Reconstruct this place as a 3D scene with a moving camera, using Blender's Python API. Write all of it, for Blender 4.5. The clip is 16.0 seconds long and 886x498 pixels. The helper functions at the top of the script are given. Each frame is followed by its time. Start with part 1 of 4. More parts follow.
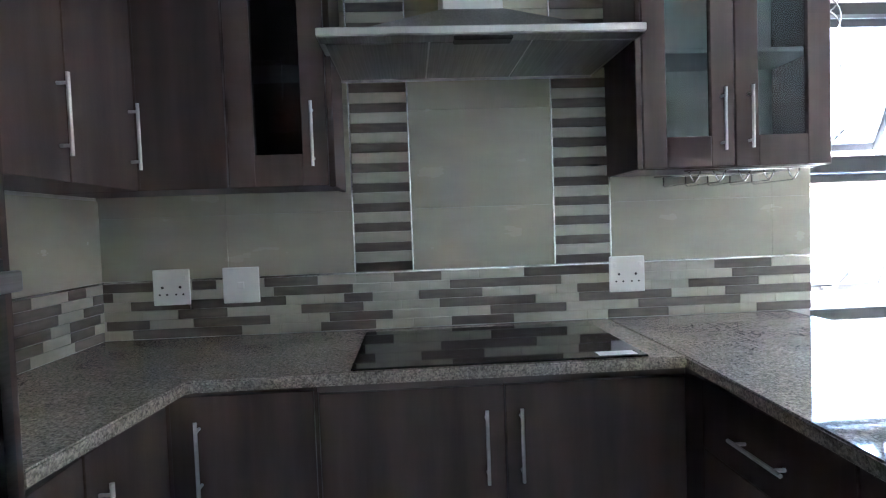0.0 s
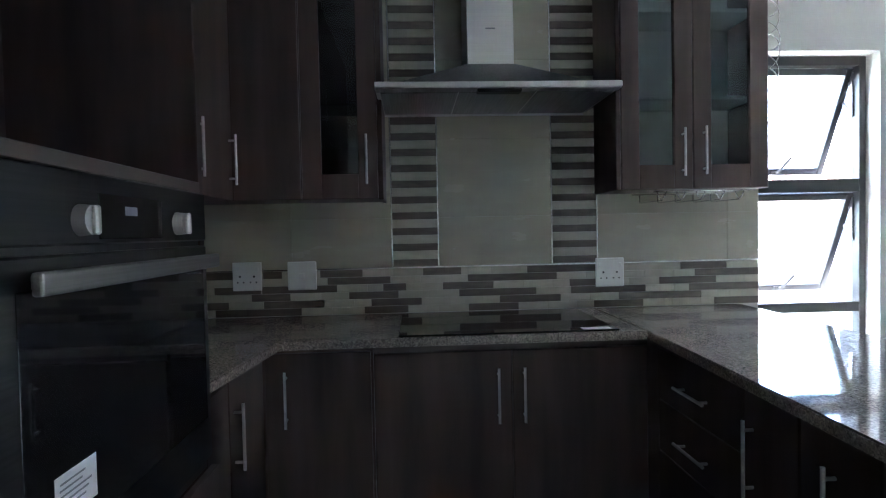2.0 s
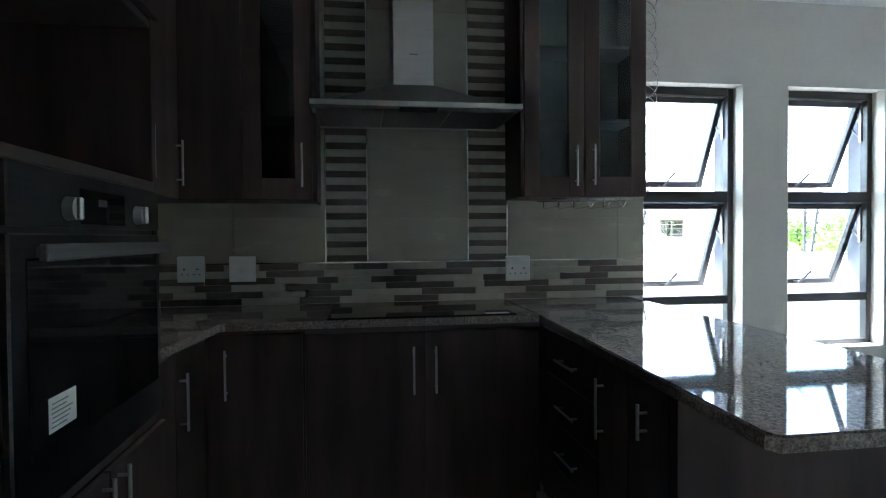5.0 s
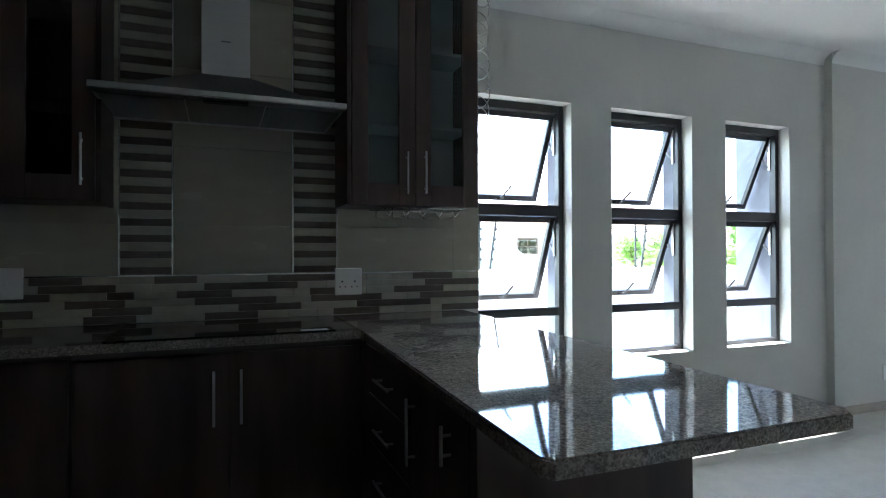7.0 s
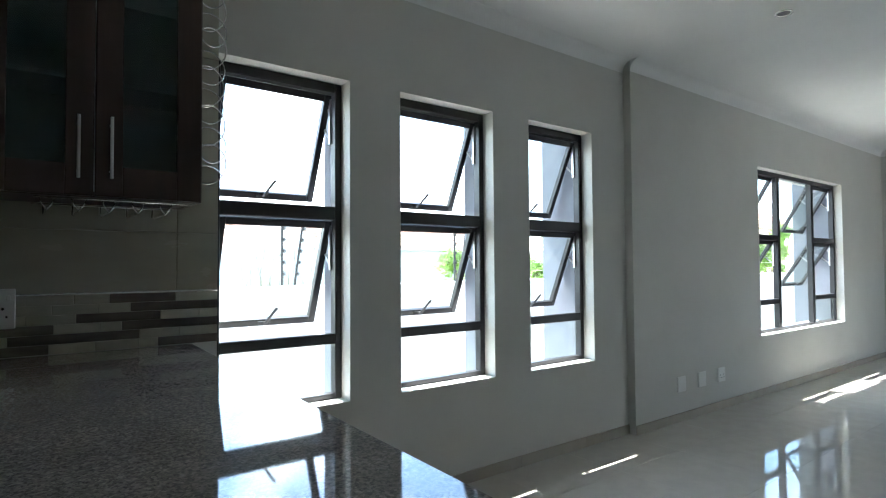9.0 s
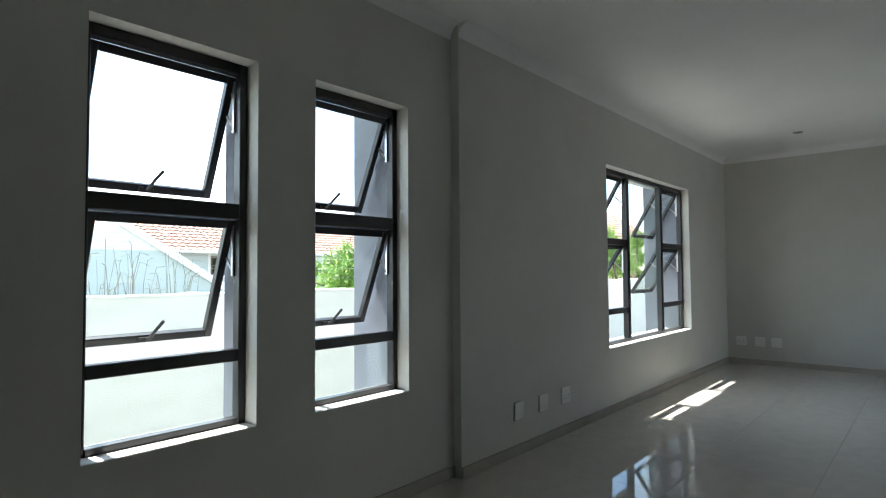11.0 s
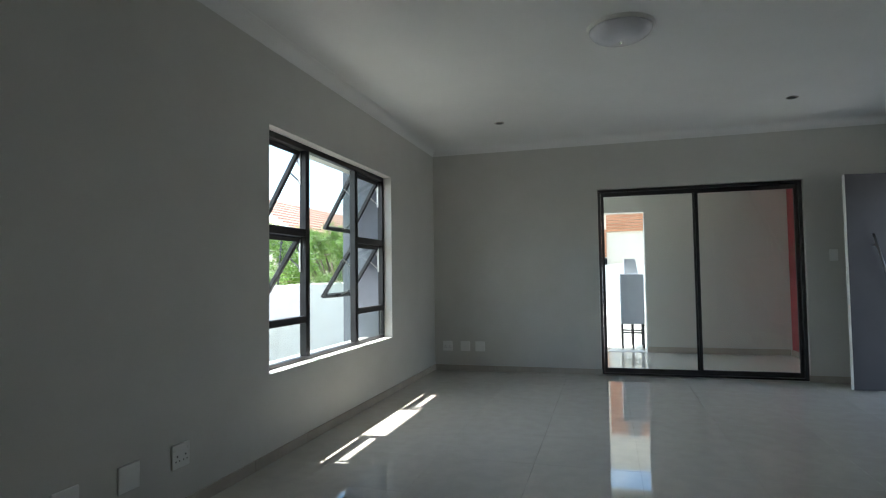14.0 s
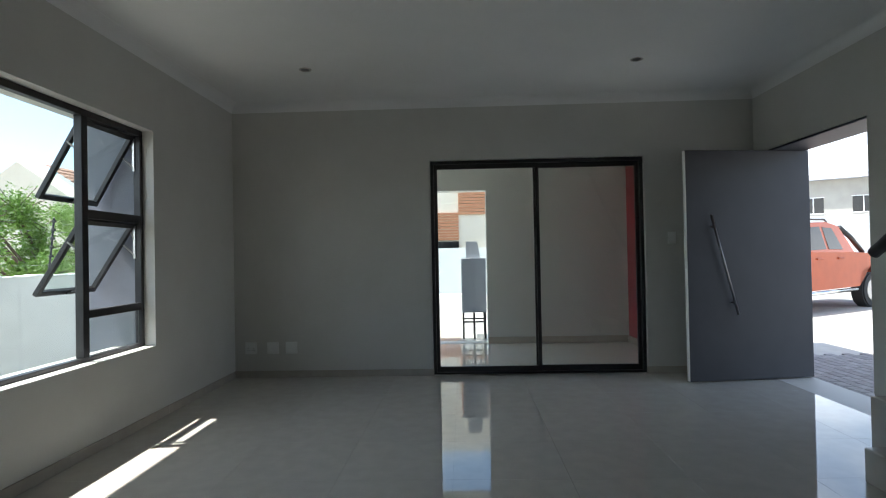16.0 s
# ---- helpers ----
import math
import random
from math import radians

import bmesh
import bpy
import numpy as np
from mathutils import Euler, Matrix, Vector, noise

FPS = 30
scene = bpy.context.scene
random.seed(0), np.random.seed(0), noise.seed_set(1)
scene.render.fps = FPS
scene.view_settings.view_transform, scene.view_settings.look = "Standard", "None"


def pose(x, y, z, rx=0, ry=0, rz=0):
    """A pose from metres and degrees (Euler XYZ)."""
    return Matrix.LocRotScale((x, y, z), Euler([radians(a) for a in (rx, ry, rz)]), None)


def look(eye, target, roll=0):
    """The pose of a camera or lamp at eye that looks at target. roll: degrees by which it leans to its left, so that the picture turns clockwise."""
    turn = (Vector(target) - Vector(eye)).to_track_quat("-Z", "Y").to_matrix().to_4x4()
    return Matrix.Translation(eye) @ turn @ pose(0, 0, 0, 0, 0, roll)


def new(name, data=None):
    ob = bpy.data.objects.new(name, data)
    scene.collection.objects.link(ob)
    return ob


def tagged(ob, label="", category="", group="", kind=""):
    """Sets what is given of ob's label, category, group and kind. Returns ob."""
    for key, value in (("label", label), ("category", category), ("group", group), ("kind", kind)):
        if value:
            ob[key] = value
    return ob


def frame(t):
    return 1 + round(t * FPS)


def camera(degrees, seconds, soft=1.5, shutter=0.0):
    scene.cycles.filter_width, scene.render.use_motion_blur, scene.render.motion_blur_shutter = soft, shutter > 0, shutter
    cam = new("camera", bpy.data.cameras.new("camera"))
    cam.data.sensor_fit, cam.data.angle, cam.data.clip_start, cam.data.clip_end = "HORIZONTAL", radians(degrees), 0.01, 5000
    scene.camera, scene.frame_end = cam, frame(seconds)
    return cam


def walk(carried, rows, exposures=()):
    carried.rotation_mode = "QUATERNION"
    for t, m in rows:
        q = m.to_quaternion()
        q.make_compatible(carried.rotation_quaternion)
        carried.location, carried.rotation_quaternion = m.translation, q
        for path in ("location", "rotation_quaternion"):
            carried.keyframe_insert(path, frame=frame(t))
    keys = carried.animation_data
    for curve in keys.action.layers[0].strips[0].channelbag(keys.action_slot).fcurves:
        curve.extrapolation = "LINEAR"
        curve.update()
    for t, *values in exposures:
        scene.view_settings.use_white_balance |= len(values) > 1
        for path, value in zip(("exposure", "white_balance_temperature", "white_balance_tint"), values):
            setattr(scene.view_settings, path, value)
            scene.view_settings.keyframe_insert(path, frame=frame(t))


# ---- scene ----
cam = camera(75.9, 16.0, soft=1.15)
PATH = [
    (0, (0.326, 0.34, 1.26), (0.435, 2.335, 1.177), -2.1),
    (0.5, (0.301, 0.209, 1.269), (0.389, 2.206, 1.185), -1.9),
    (1, (0.255, 0.045, 1.269), (0.346, 2.041, 1.188), -1.6),
    (1.5, (0.228, -0.077, 1.263), (0.323, 1.919, 1.192), -1.4),
    (2, (0.211, -0.186, 1.257), (0.316, 1.81, 1.197), -1.2),
    (2.5, (0.214, -0.325, 1.246), (0.316, 1.672, 1.201), -0.9),
    (3, (0.214, -0.42, 1.256), (0.318, 1.577, 1.197), -0.7),
    (5.5, (0.328, -0.542, 1.19), (0.716, 1.42, 1.166), -0.4),
    (6, (0.369, -0.481, 1.157), (0.878, 1.453, 1.169), -0.4),
    (6.5, (0.419, -0.421, 1.164), (1.052, 1.476, 1.187), -0.4),
    (7, (0.528, -0.405, 1.188), (1.26, 1.457, 1.206), -0.18),
    (7.5, (0.636, -0.265, 1.175), (1.523, 1.527, 1.214), -0.3),
    (8, (0.769, -0.146, 1.184), (1.802, 1.567, 1.228), -0.2),
    (8.5, (0.985, -0.044, 1.217), (2.125, 1.598, 1.263), -0.2),
    (9, (1.179, 0.027, 1.182), (2.393, 1.615, 1.246), -0.4),
    (11.5, (2.356, 0.368, 1.182), (3.945, 1.58, 1.266), -0.4),
    (12, (2.58, 0.418, 1.164), (4.251, 1.513, 1.253), -0.5),
    (12.5, (2.829, 0.42, 1.17), (4.568, 1.402, 1.263), -0.6),
    (13, (3.056, 0.429, 1.167), (4.864, 1.278, 1.262), -0.5),
    (13.5, (3.326, 0.419, 1.147), (5.192, 1.131, 1.245), -0.7),
    (14, (3.551, 0.392, 1.131), (5.472, 0.943, 1.222), -0.8),
    (14.5, (3.825, 0.342, 1.137), (5.78, 0.753, 1.221), -0.9),
    (15, (4.09, 0.287, 1.138), (6.07, 0.557, 1.212), -1.1),
    (15.5, (4.371, 0.278, 1.128), (6.366, 0.422, 1.181), -1.2),
    (16, (4.685, 0.155, 1.145), (6.684, 0.229, 1.169), -1.1),
]
EXPOSURES = [(0.0, 6.27, 5550, 15), (0.5, 5.95, 5550, 15), (1.5, 5.38, 5550, 15), (3.0, 4.82, 5500, 12), (5.5, 4.02, 5550, 9), (7.0, 3.6, 5600, 9), (9.0, 3.04, 5850, 7), (11.5, 1.82, 6150, 7), (13.0, 1.6, 6150, 7), (14.5, 1.98, 6100, 7), (16.0, 1.32, 6150, 8)]
walk(cam, [(t, look(eye, target, roll)) for t, eye, target, roll in PATH], EXPOSURES)

# ---- light ----
world = bpy.data.worlds.new("world")
scene.world = world
world.use_nodes = True
wn = world.node_tree.nodes
sky = wn.new("ShaderNodeTexSky")
sky.sky_type = "NISHITA"
sky.sun_disc = False
SUN_DIR = Vector((0.07, -0.55, -1.0)).normalized()
sky.sun_elevation = math.asin(-SUN_DIR.z)
sky.sun_rotation = math.atan2(-SUN_DIR.x, -SUN_DIR.y)
cloud_noise = wn.new("ShaderNodeTexNoise")
cloud_noise.inputs["Scale"].default_value, cloud_noise.inputs["Detail"].default_value, cloud_noise.inputs["Distortion"].default_value = 3.2, 7.0, 0.3
cloud_ramp = wn.new("ShaderNodeValToRGB")
cloud_ramp.color_ramp.elements[0].position, cloud_ramp.color_ramp.elements[1].position = 0.46, 0.66
cloud_white = wn.new("ShaderNodeHueSaturation")
cloud_white.inputs["Saturation"].default_value, cloud_white.inputs["Value"].default_value = 0.12, 1.7
cloud_mix = wn.new("ShaderNodeMixRGB")
for a, b in ((cloud_noise.outputs[0], cloud_ramp.inputs[0]), (cloud_ramp.outputs[0], cloud_mix.inputs[0]), (sky.outputs[0], cloud_mix.inputs[1]),
             (sky.outputs[0], cloud_white.inputs["Color"]), (cloud_white.outputs[0], cloud_mix.inputs[2]), (cloud_mix.outputs[0], wn["Background"].inputs[0])):
    world.node_tree.links.new(a, b)
wn["Background"].inputs[1].default_value = 0.15
sun = new("sun", bpy.data.lights.new("sun", "SUN"))
sun.data.energy, sun.data.angle, sun.data.color = 5.0, radians(0.5), (1.0, 0.95, 0.88)
sun.matrix_world = look((0, 0, 30), Vector((0, 0, 30)) + SUN_DIR)


# ---- materials ----
def mat(name, color, rough=0.5, metal=0.0, color2=None, scale=(6, 6, 6), detail=4.0, grain=0.0, bump=0.0, bump_scale=60.0,
        spread=(0.35, 0.65), rand=0.0, rough2=None, spec=0.5, big=0.0):
    """A Principled material with two scales of colour variation and a fine relief, in object metres."""
    m = bpy.data.materials.new(name)
    m.use_nodes = True
    nt = m.node_tree
    n, ln = nt.nodes, nt.links
    b = n["Principled BSDF"]
    b.inputs["Roughness"].default_value = rough
    b.inputs["Metallic"].default_value = metal
    b.inputs["Specular IOR Level"].default_value = spec
    geo = n.new("ShaderNodeNewGeometry")
    mp = n.new("ShaderNodeMapping")
    mp.inputs["Scale"].default_value = scale
    ln.new(geo.outputs["Position"], mp.inputs[0])
    tex = n.new("ShaderNodeTexNoise")
    tex.inputs["Scale"].default_value = 1.0
    tex.inputs["Detail"].default_value = detail
    ln.new(mp.outputs[0], tex.inputs["Vector"])
    ramp = n.new("ShaderNodeValToRGB")
    c2 = color2 or tuple(c * 0.9 for c in color)
    ramp.color_ramp.elements[0].color, ramp.color_ramp.elements[1].color = (*c2, 1), (*color, 1)
    ramp.color_ramp.elements[0].position, ramp.color_ramp.elements[1].position = spread
    ln.new(tex.outputs[0], ramp.inputs[0])
    out = ramp.outputs[0]
    if big or rand:
        val = n.new("ShaderNodeMath")
        val.operation = "MULTIPLY_ADD"
        if rand:
            info = n.new("ShaderNodeObjectInfo")
            ln.new(info.outputs["Random"], val.inputs[0])
            val.inputs[1].default_value, val.inputs[2].default_value = rand, 1 - rand / 2
        else:
            t2 = n.new("ShaderNodeTexNoise")
            t2.inputs["Scale"].default_value = 0.9
            ln.new(geo.outputs["Position"], t2.inputs["Vector"])
            ln.new(t2.outputs[0], val.inputs[0])
            val.inputs[1].default_value, val.inputs[2].default_value = big, 1 - big / 2
        hs = n.new("ShaderNodeHueSaturation")
        ln.new(out, hs.inputs["Color"])
        ln.new(val.outputs[0], hs.inputs["Value"])
        out = hs.outputs[0]
    ln.new(out, b.inputs["Base Color"])
    if rough2 is not None:
        mr = n.new("ShaderNodeMapRange")
        mr.inputs["To Min"].default_value, mr.inputs["To Max"].default_value = rough, rough2
        ln.new(tex.outputs[0], mr.inputs[0])
        ln.new(mr.outputs[0], b.inputs["Roughness"])
    if bump:
        t3 = n.new("ShaderNodeTexNoise")
        t3.inputs["Scale"].default_value = bump_scale
        t3.inputs["Detail"].default_value = 3
        ln.new(geo.outputs["Position"], t3.inputs["Vector"])
        bp = n.new("ShaderNodeBump")
        bp.inputs["Strength"].default_value = bump
        bp.inputs["Distance"].default_value = 0.004
        ln.new(t3.outputs[0], bp.inputs["Height"])
        ln.new(bp.outputs[0], b.inputs["Normal"])
    return m


def glass_mat(name, tint=(1, 1, 1), base=0.04):
    m = bpy.data.materials.new(name)
    m.use_nodes = True
    nt = m.node_tree
    n, ln = nt.nodes, nt.links
    n.remove(n["Principled BSDF"])
    tr, gl, mix, fr = n.new("ShaderNodeBsdfTransparent"), n.new("ShaderNodeBsdfGlossy"), n.new("ShaderNodeMixShader"), n.new("ShaderNodeLayerWeight")
    pw, ma = n.new("ShaderNodeMath"), n.new("ShaderNodeMath")
    pw.operation, ma.operation = "POWER", "MULTIPLY_ADD"
    pw.inputs[1].default_value, ma.inputs[1].default_value, ma.inputs[2].default_value = 5.0, 0.8, base
    tr.inputs[0].default_value = (*tint, 1)
    gl.inputs["Roughness"].default_value = 0.01
    fr.inputs[0].default_value = 0.5
    ln.new(fr.outputs["Facing"], pw.inputs[0])
    ln.new(pw.outputs[0], ma.inputs[0])
    ln.new(ma.outputs[0], mix.inputs[0])
    ln.new(tr.outputs[0], mix.inputs[1])
    ln.new(gl.outputs[0], mix.inputs[2])
    ln.new(mix.outputs[0], n["Material Output"].inputs[0])
    return m


M_WALL = mat("wall_paint", (0.60, 0.59, 0.545), 0.55, color2=(0.575, 0.565, 0.52), scale=(3, 3, 3), bump=0.15, bump_scale=220, big=0.05)
M_CEIL = mat("ceiling_paint", (0.82, 0.82, 0.80), 0.6, color2=(0.79, 0.79, 0.77), scale=(2, 2, 2), bump=0.08, bump_scale=150)
M_FLOOR = mat("porcelain", (0.60, 0.57, 0.51), 0.02, color2=(0.56, 0.53, 0.475), scale=(9, 9, 9), rand=0.03, rough2=0.045, bump=0.005, bump_scale=14, spec=0.8)
M_GROUT = mat("grout", (0.47, 0.45, 0.40), 0.8, bump=0.2)
M_WOOD = mat("dark_laminate", (0.120, 0.083, 0.070), 0.40, color2=(0.045, 0.031, 0.027), scale=(10, 10, 1.1), detail=8, spread=(0.27, 0.76), bump=0.06, bump_scale=120, rough2=0.5, big=0.35, spec=0.3)
M_WOOD_H = mat("dark_laminate_edge", (0.095, 0.072, 0.062), 0.4, color2=(0.055, 0.042, 0.036), scale=(2, 2, 30), detail=5, bump=0.06)
M_WHITE_IN = mat("white_melamine", (0.72, 0.72, 0.70), 0.45, color2=(0.68, 0.68, 0.66))
M_GRAN = None
M_STEEL = mat("brushed_steel", (0.60, 0.59, 0.58), 0.28, 1.0, color2=(0.565, 0.555, 0.545), scale=(3, 3, 420), detail=2, rough2=0.36)
M_STEEL_D = mat("dull_steel", (0.25, 0.245, 0.24), 0.33, 1.0, color2=(0.30, 0.295, 0.29), scale=(200, 4, 200), detail=2, rough2=0.42)
M_OVEN = mat("dark_brushed_steel", (0.075, 0.073, 0.071), 0.30, 1.0, color2=(0.062, 0.060, 0.059), scale=(4, 4, 180), detail=2, rough2=0.36)
M_CHROME = mat("chrome", (0.78, 0.78, 0.78), 0.14, 1.0, scale=(40, 40, 40), rough2=0.2)
M_BLACKG = mat("black_glass", (0.008, 0.008, 0.009), 0.03, scale=(8, 8, 8), rough2=0.06)
M_BLACK = mat("black_plastic", (0.02, 0.02, 0.021), 0.4, scale=(20, 20, 20), rough2=0.5)
M_ALU = mat("black_aluminium", (0.017, 0.016, 0.017), 0.35, scale=(12, 12, 12), color2=(0.024, 0.023, 0.024), rough2=0.45)
M_PLAST = mat("white_plastic", (0.80, 0.80, 0.77), 0.3, color2=(0.77, 0.77, 0.74), scale=(20, 20, 20))
M_TILE = mat("cream_tile", (0.42, 0.395, 0.315), 0.22, color2=(0.39, 0.365, 0.29), scale=(5, 5, 14), rand=0.05, rough2=0.3)
M_MOSL = mat("light_mosaic", (0.50, 0.475, 0.39), 0.22, color2=(0.44, 0.42, 0.345), scale=(14, 14, 40), rand=0.14)
M_MOSD = mat("dark_mosaic", (0.150, 0.125, 0.105), 0.3, color2=(0.115, 0.095, 0.08), scale=(14, 14, 60), rand=0.2)
M_LABEL = mat("paper_label", (0.75, 0.76, 0.78), 0.5, scale=(30, 30, 30))
M_INK = mat("grey_ink", (0.22, 0.23, 0.25), 0.6, scale=(30, 30, 30))
M_DOOR = mat("grey_door_paint", (0.062, 0.063, 0.072), 0.52, color2=(0.056, 0.057, 0.066), scale=(4, 4, 4), bump=0.05, bump_scale=90, spec=0.35)
M_RED = mat("red_paint", (0.25, 0.028, 0.036), 0.5, color2=(0.30, 0.03, 0.04), scale=(4, 4, 4), bump=0.15, bump_scale=180)
M_EXT = mat("outside_grey_paint", (0.36, 0.38, 0.42), 0.7, color2=(0.32, 0.34, 0.38), scale=(5, 5, 5), bump=0.4, bump_scale=120)
M_FIN = mat("outside_dark_grey_paint", (0.20, 0.215, 0.25), 0.7, color2=(0.175, 0.19, 0.22), scale=(5, 5, 5), bump=0.4, bump_scale=120)
M_BWALL = mat("boundary_wall_paint", (0.72, 0.74, 0.71), 0.8, color2=(0.66, 0.68, 0.65), scale=(2, 2, 4), bump=0.4, bump_scale=50, big=0.08)
M_GREYBLUE = mat("house_paint_blue_grey", (0.46, 0.53, 0.53), 0.8, color2=(0.43, 0.50, 0.50), scale=(1, 1, 1), bump=0.2)
M_CREAM = mat("house_paint_cream", (0.68, 0.62, 0.52), 0.8, color2=(0.64, 0.58, 0.48), scale=(1, 1, 1))
M_STUCCO = mat("grey_beige_stucco", (0.40, 0.385, 0.34), 0.85, color2=(0.35, 0.335, 0.295), scale=(1, 1, 1), bump=0.3)
M_ROOF = mat("terracotta_tile", (0.42, 0.24, 0.18), 0.75, color2=(0.34, 0.20, 0.15), scale=(5, 5, 5), bump=0.3)
M_TRIMW = mat("white_timber", (0.75, 0.75, 0.73), 0.6, scale=(3, 3, 3))
M_LEAF = mat("leaf", (0.13, 0.23, 0.04), 0.5, color2=(0.07, 0.14, 0.022), scale=(3, 3, 3), detail=3, spread=(0.3, 0.7))
lt = M_LEAF.node_tree
leaf_glow, leaf_mix = lt.nodes.new("ShaderNodeBsdfTranslucent"), lt.nodes.new("ShaderNodeMixShader")
leaf_glow.inputs[0].default_value, leaf_mix.inputs[0].default_value = (0.36, 0.54, 0.13, 1), 0.6
lt.links.new(lt.nodes["Principled BSDF"].outputs[0], leaf_mix.inputs[1])
lt.links.new(leaf_glow.outputs[0], leaf_mix.inputs[2])
lt.links.new(leaf_mix.outputs[0], lt.nodes["Material Output"].inputs[0])
M_REED = mat("dry_reed", (0.26, 0.24, 0.17), 0.8, color2=(0.13, 0.12, 0.085), scale=(6, 6, 6))
M_BARK = mat("bark", (0.12, 0.085, 0.06), 0.9, scale=(20, 20, 5), bump=0.6)
M_PAVE = mat("paver", (0.30, 0.285, 0.27), 0.85, color2=(0.22, 0.21, 0.20), scale=(16, 16, 16), rand=0.3, bump=0.4)
M_EARTH = mat("earth_and_paving", (0.36, 0.34, 0.31), 0.9, color2=(0.27, 0.255, 0.23), scale=(1.5, 1.5, 1.5), bump=0.5, bump_scale=25)
M_CAR = mat("orange_car_paint", (0.40, 0.075, 0.024), 0.22, 0.3, color2=(0.36, 0.068, 0.022), scale=(5, 5, 5))
M_TYRE = mat("tyre_rubber", (0.022, 0.022, 0.023), 0.85, scale=(30, 30, 30), bump=0.3)
M_CLAD = mat("orange_brown_cladding", (0.45, 0.21, 0.11), 0.7, color2=(0.38, 0.17, 0.09), scale=(2, 2, 20))
M_SKIRT = mat("skirting_tile", (0.47, 0.43, 0.37), 0.2, color2=(0.43, 0.39, 0.33), scale=(7, 7, 7), rand=0.06)
M_GLASS = glass_mat("clear_glass", (0.95, 0.98, 0.96))
M_CABGLASS = glass_mat("cabinet_glass", (0.62, 0.68, 0.68))
M_DOME = mat("opal_glass", (0.80, 0.79, 0.83), 0.25, scale=(9, 9, 9))


def granite():
    m = mat("granite", (0.42, 0.38, 0.335), 0.03, color2=(0.22, 0.195, 0.18), scale=(95, 95, 95), detail=3, spread=(0.30, 0.70), rough2=0.05)
    nt = m.node_tree
    n, ln = nt.nodes, nt.links
    b = n["Principled BSDF"]
    old = b.inputs["Base Color"].links[0].from_socket
    geo = n.new("ShaderNodeNewGeometry")
    vor = n.new("ShaderNodeTexVoronoi")
    vor.inputs["Scale"].default_value = 260
    ln.new(geo.outputs["Position"], vor.inputs["Vector"])
    r = n.new("ShaderNodeValToRGB")
    r.color_ramp.elements[0].color, r.color_ramp.elements[0].position = (0.55, 0.54, 0.53, 1), 0.15
    r.color_ramp.elements[1].color, r.color_ramp.elements[1].position = (1.25, 1.2, 1.15, 1), 0.75
    ln.new(vor.outputs["Color"], r.inputs[0])
    vein = n.new("ShaderNodeTexNoise")
    vein.inputs["Scale"].default_value, vein.inputs["Detail"].default_value, vein.inputs["Distortion"].default_value = 5.0, 6, 1.2
    ln.new(geo.outputs["Position"], vein.inputs["Vector"])
    vr = n.new("ShaderNodeMapRange")
    vr.inputs["From Min"].default_value, vr.inputs["From Max"].default_value = 0.35, 0.65
    vr.inputs["To Min"].default_value, vr.inputs["To Max"].default_value = 0.88, 1.08
    ln.new(vein.outputs[0], vr.inputs[0])
    m1, m2 = n.new("ShaderNodeMixRGB"), n.new("ShaderNodeMixRGB")
    for q in (m1, m2):
        q.blend_type, q.inputs[0].default_value = "MULTIPLY", 1.0
    ln.new(old, m1.inputs[1]); ln.new(r.outputs[0], m1.inputs[2])
    ln.new(m1.outputs[0], m2.inputs[1]); ln.new(vr.outputs[0], m2.inputs[2])
    ln.new(m2.outputs[0], b.inputs["Base Color"])
    return m


M_GRAN = granite()


# ---- mesh helpers ----
def bm_box(bm, lo, hi, bevel=0.0, seg=1, m=None):
    r = bmesh.ops.create_cube(bm, size=1)
    s = [max(hi[i] - lo[i], 1e-4) for i in range(3)]
    bmesh.ops.scale(bm, vec=s, verts=r["verts"])
    bmesh.ops.translate(bm, vec=[(lo[i] + hi[i]) / 2 for i in range(3)], verts=r["verts"])
    vs = r["verts"]
    if bevel:
        es = list({e for v in vs for e in v.link_edges})
        k = bmesh.ops.bevel(bm, geom=es, offset=min(bevel, min(s) * 0.45), segments=seg, affect="EDGES", profile=0.5)
        vs = list({v for f in k["faces"] for v in f.verts} | {v for v in vs if v.is_valid})
    if m is not None:
        bmesh.ops.transform(bm, matrix=m, verts=vs)
    return vs


def bm_cyl(bm, a, b, r1, r2=None, seg=16, caps=True):
    a, b = Vector(a), Vector(b)
    d = b - a
    q = d.to_track_quat("Z", "Y").to_matrix().to_4x4()
    bmesh.ops.create_cone(bm, cap_ends=caps, segments=seg, radius1=r1, radius2=r1 if r2 is None else r2, depth=d.length,
                          matrix=Matrix.Translation((a + b) / 2) @ q)


def bm_tube(bm, pts, r, seg=8):
    """A round wire along points, with mitred bends."""
    pts = [Vector(p) for p in pts]
    rings = []
    up = Vector((0, 0, 1))
    for i, p in enumerate(pts):
        d = (pts[min(i + 1, len(pts) - 1)] - pts[max(i - 1, 0)]).normalized()
        u = d.cross(up)
        if u.length < 0.05:
            u = d.cross(Vector((1, 0, 0)))
        u.normalize()
        v = d.cross(u)
        rings.append([bm.verts.new(p + r * (math.cos(k * math.tau / seg) * u + math.sin(k * math.tau / seg) * v)) for k in range(seg)])
    for a, b in zip(rings, rings[1:]):
        for k in range(seg):
            bm.faces.new((a[k], a[(k + 1) % seg], b[(k + 1) % seg], b[k]))
    bm.faces.new(rings[0][::-1]); bm.faces.new(rings[-1])


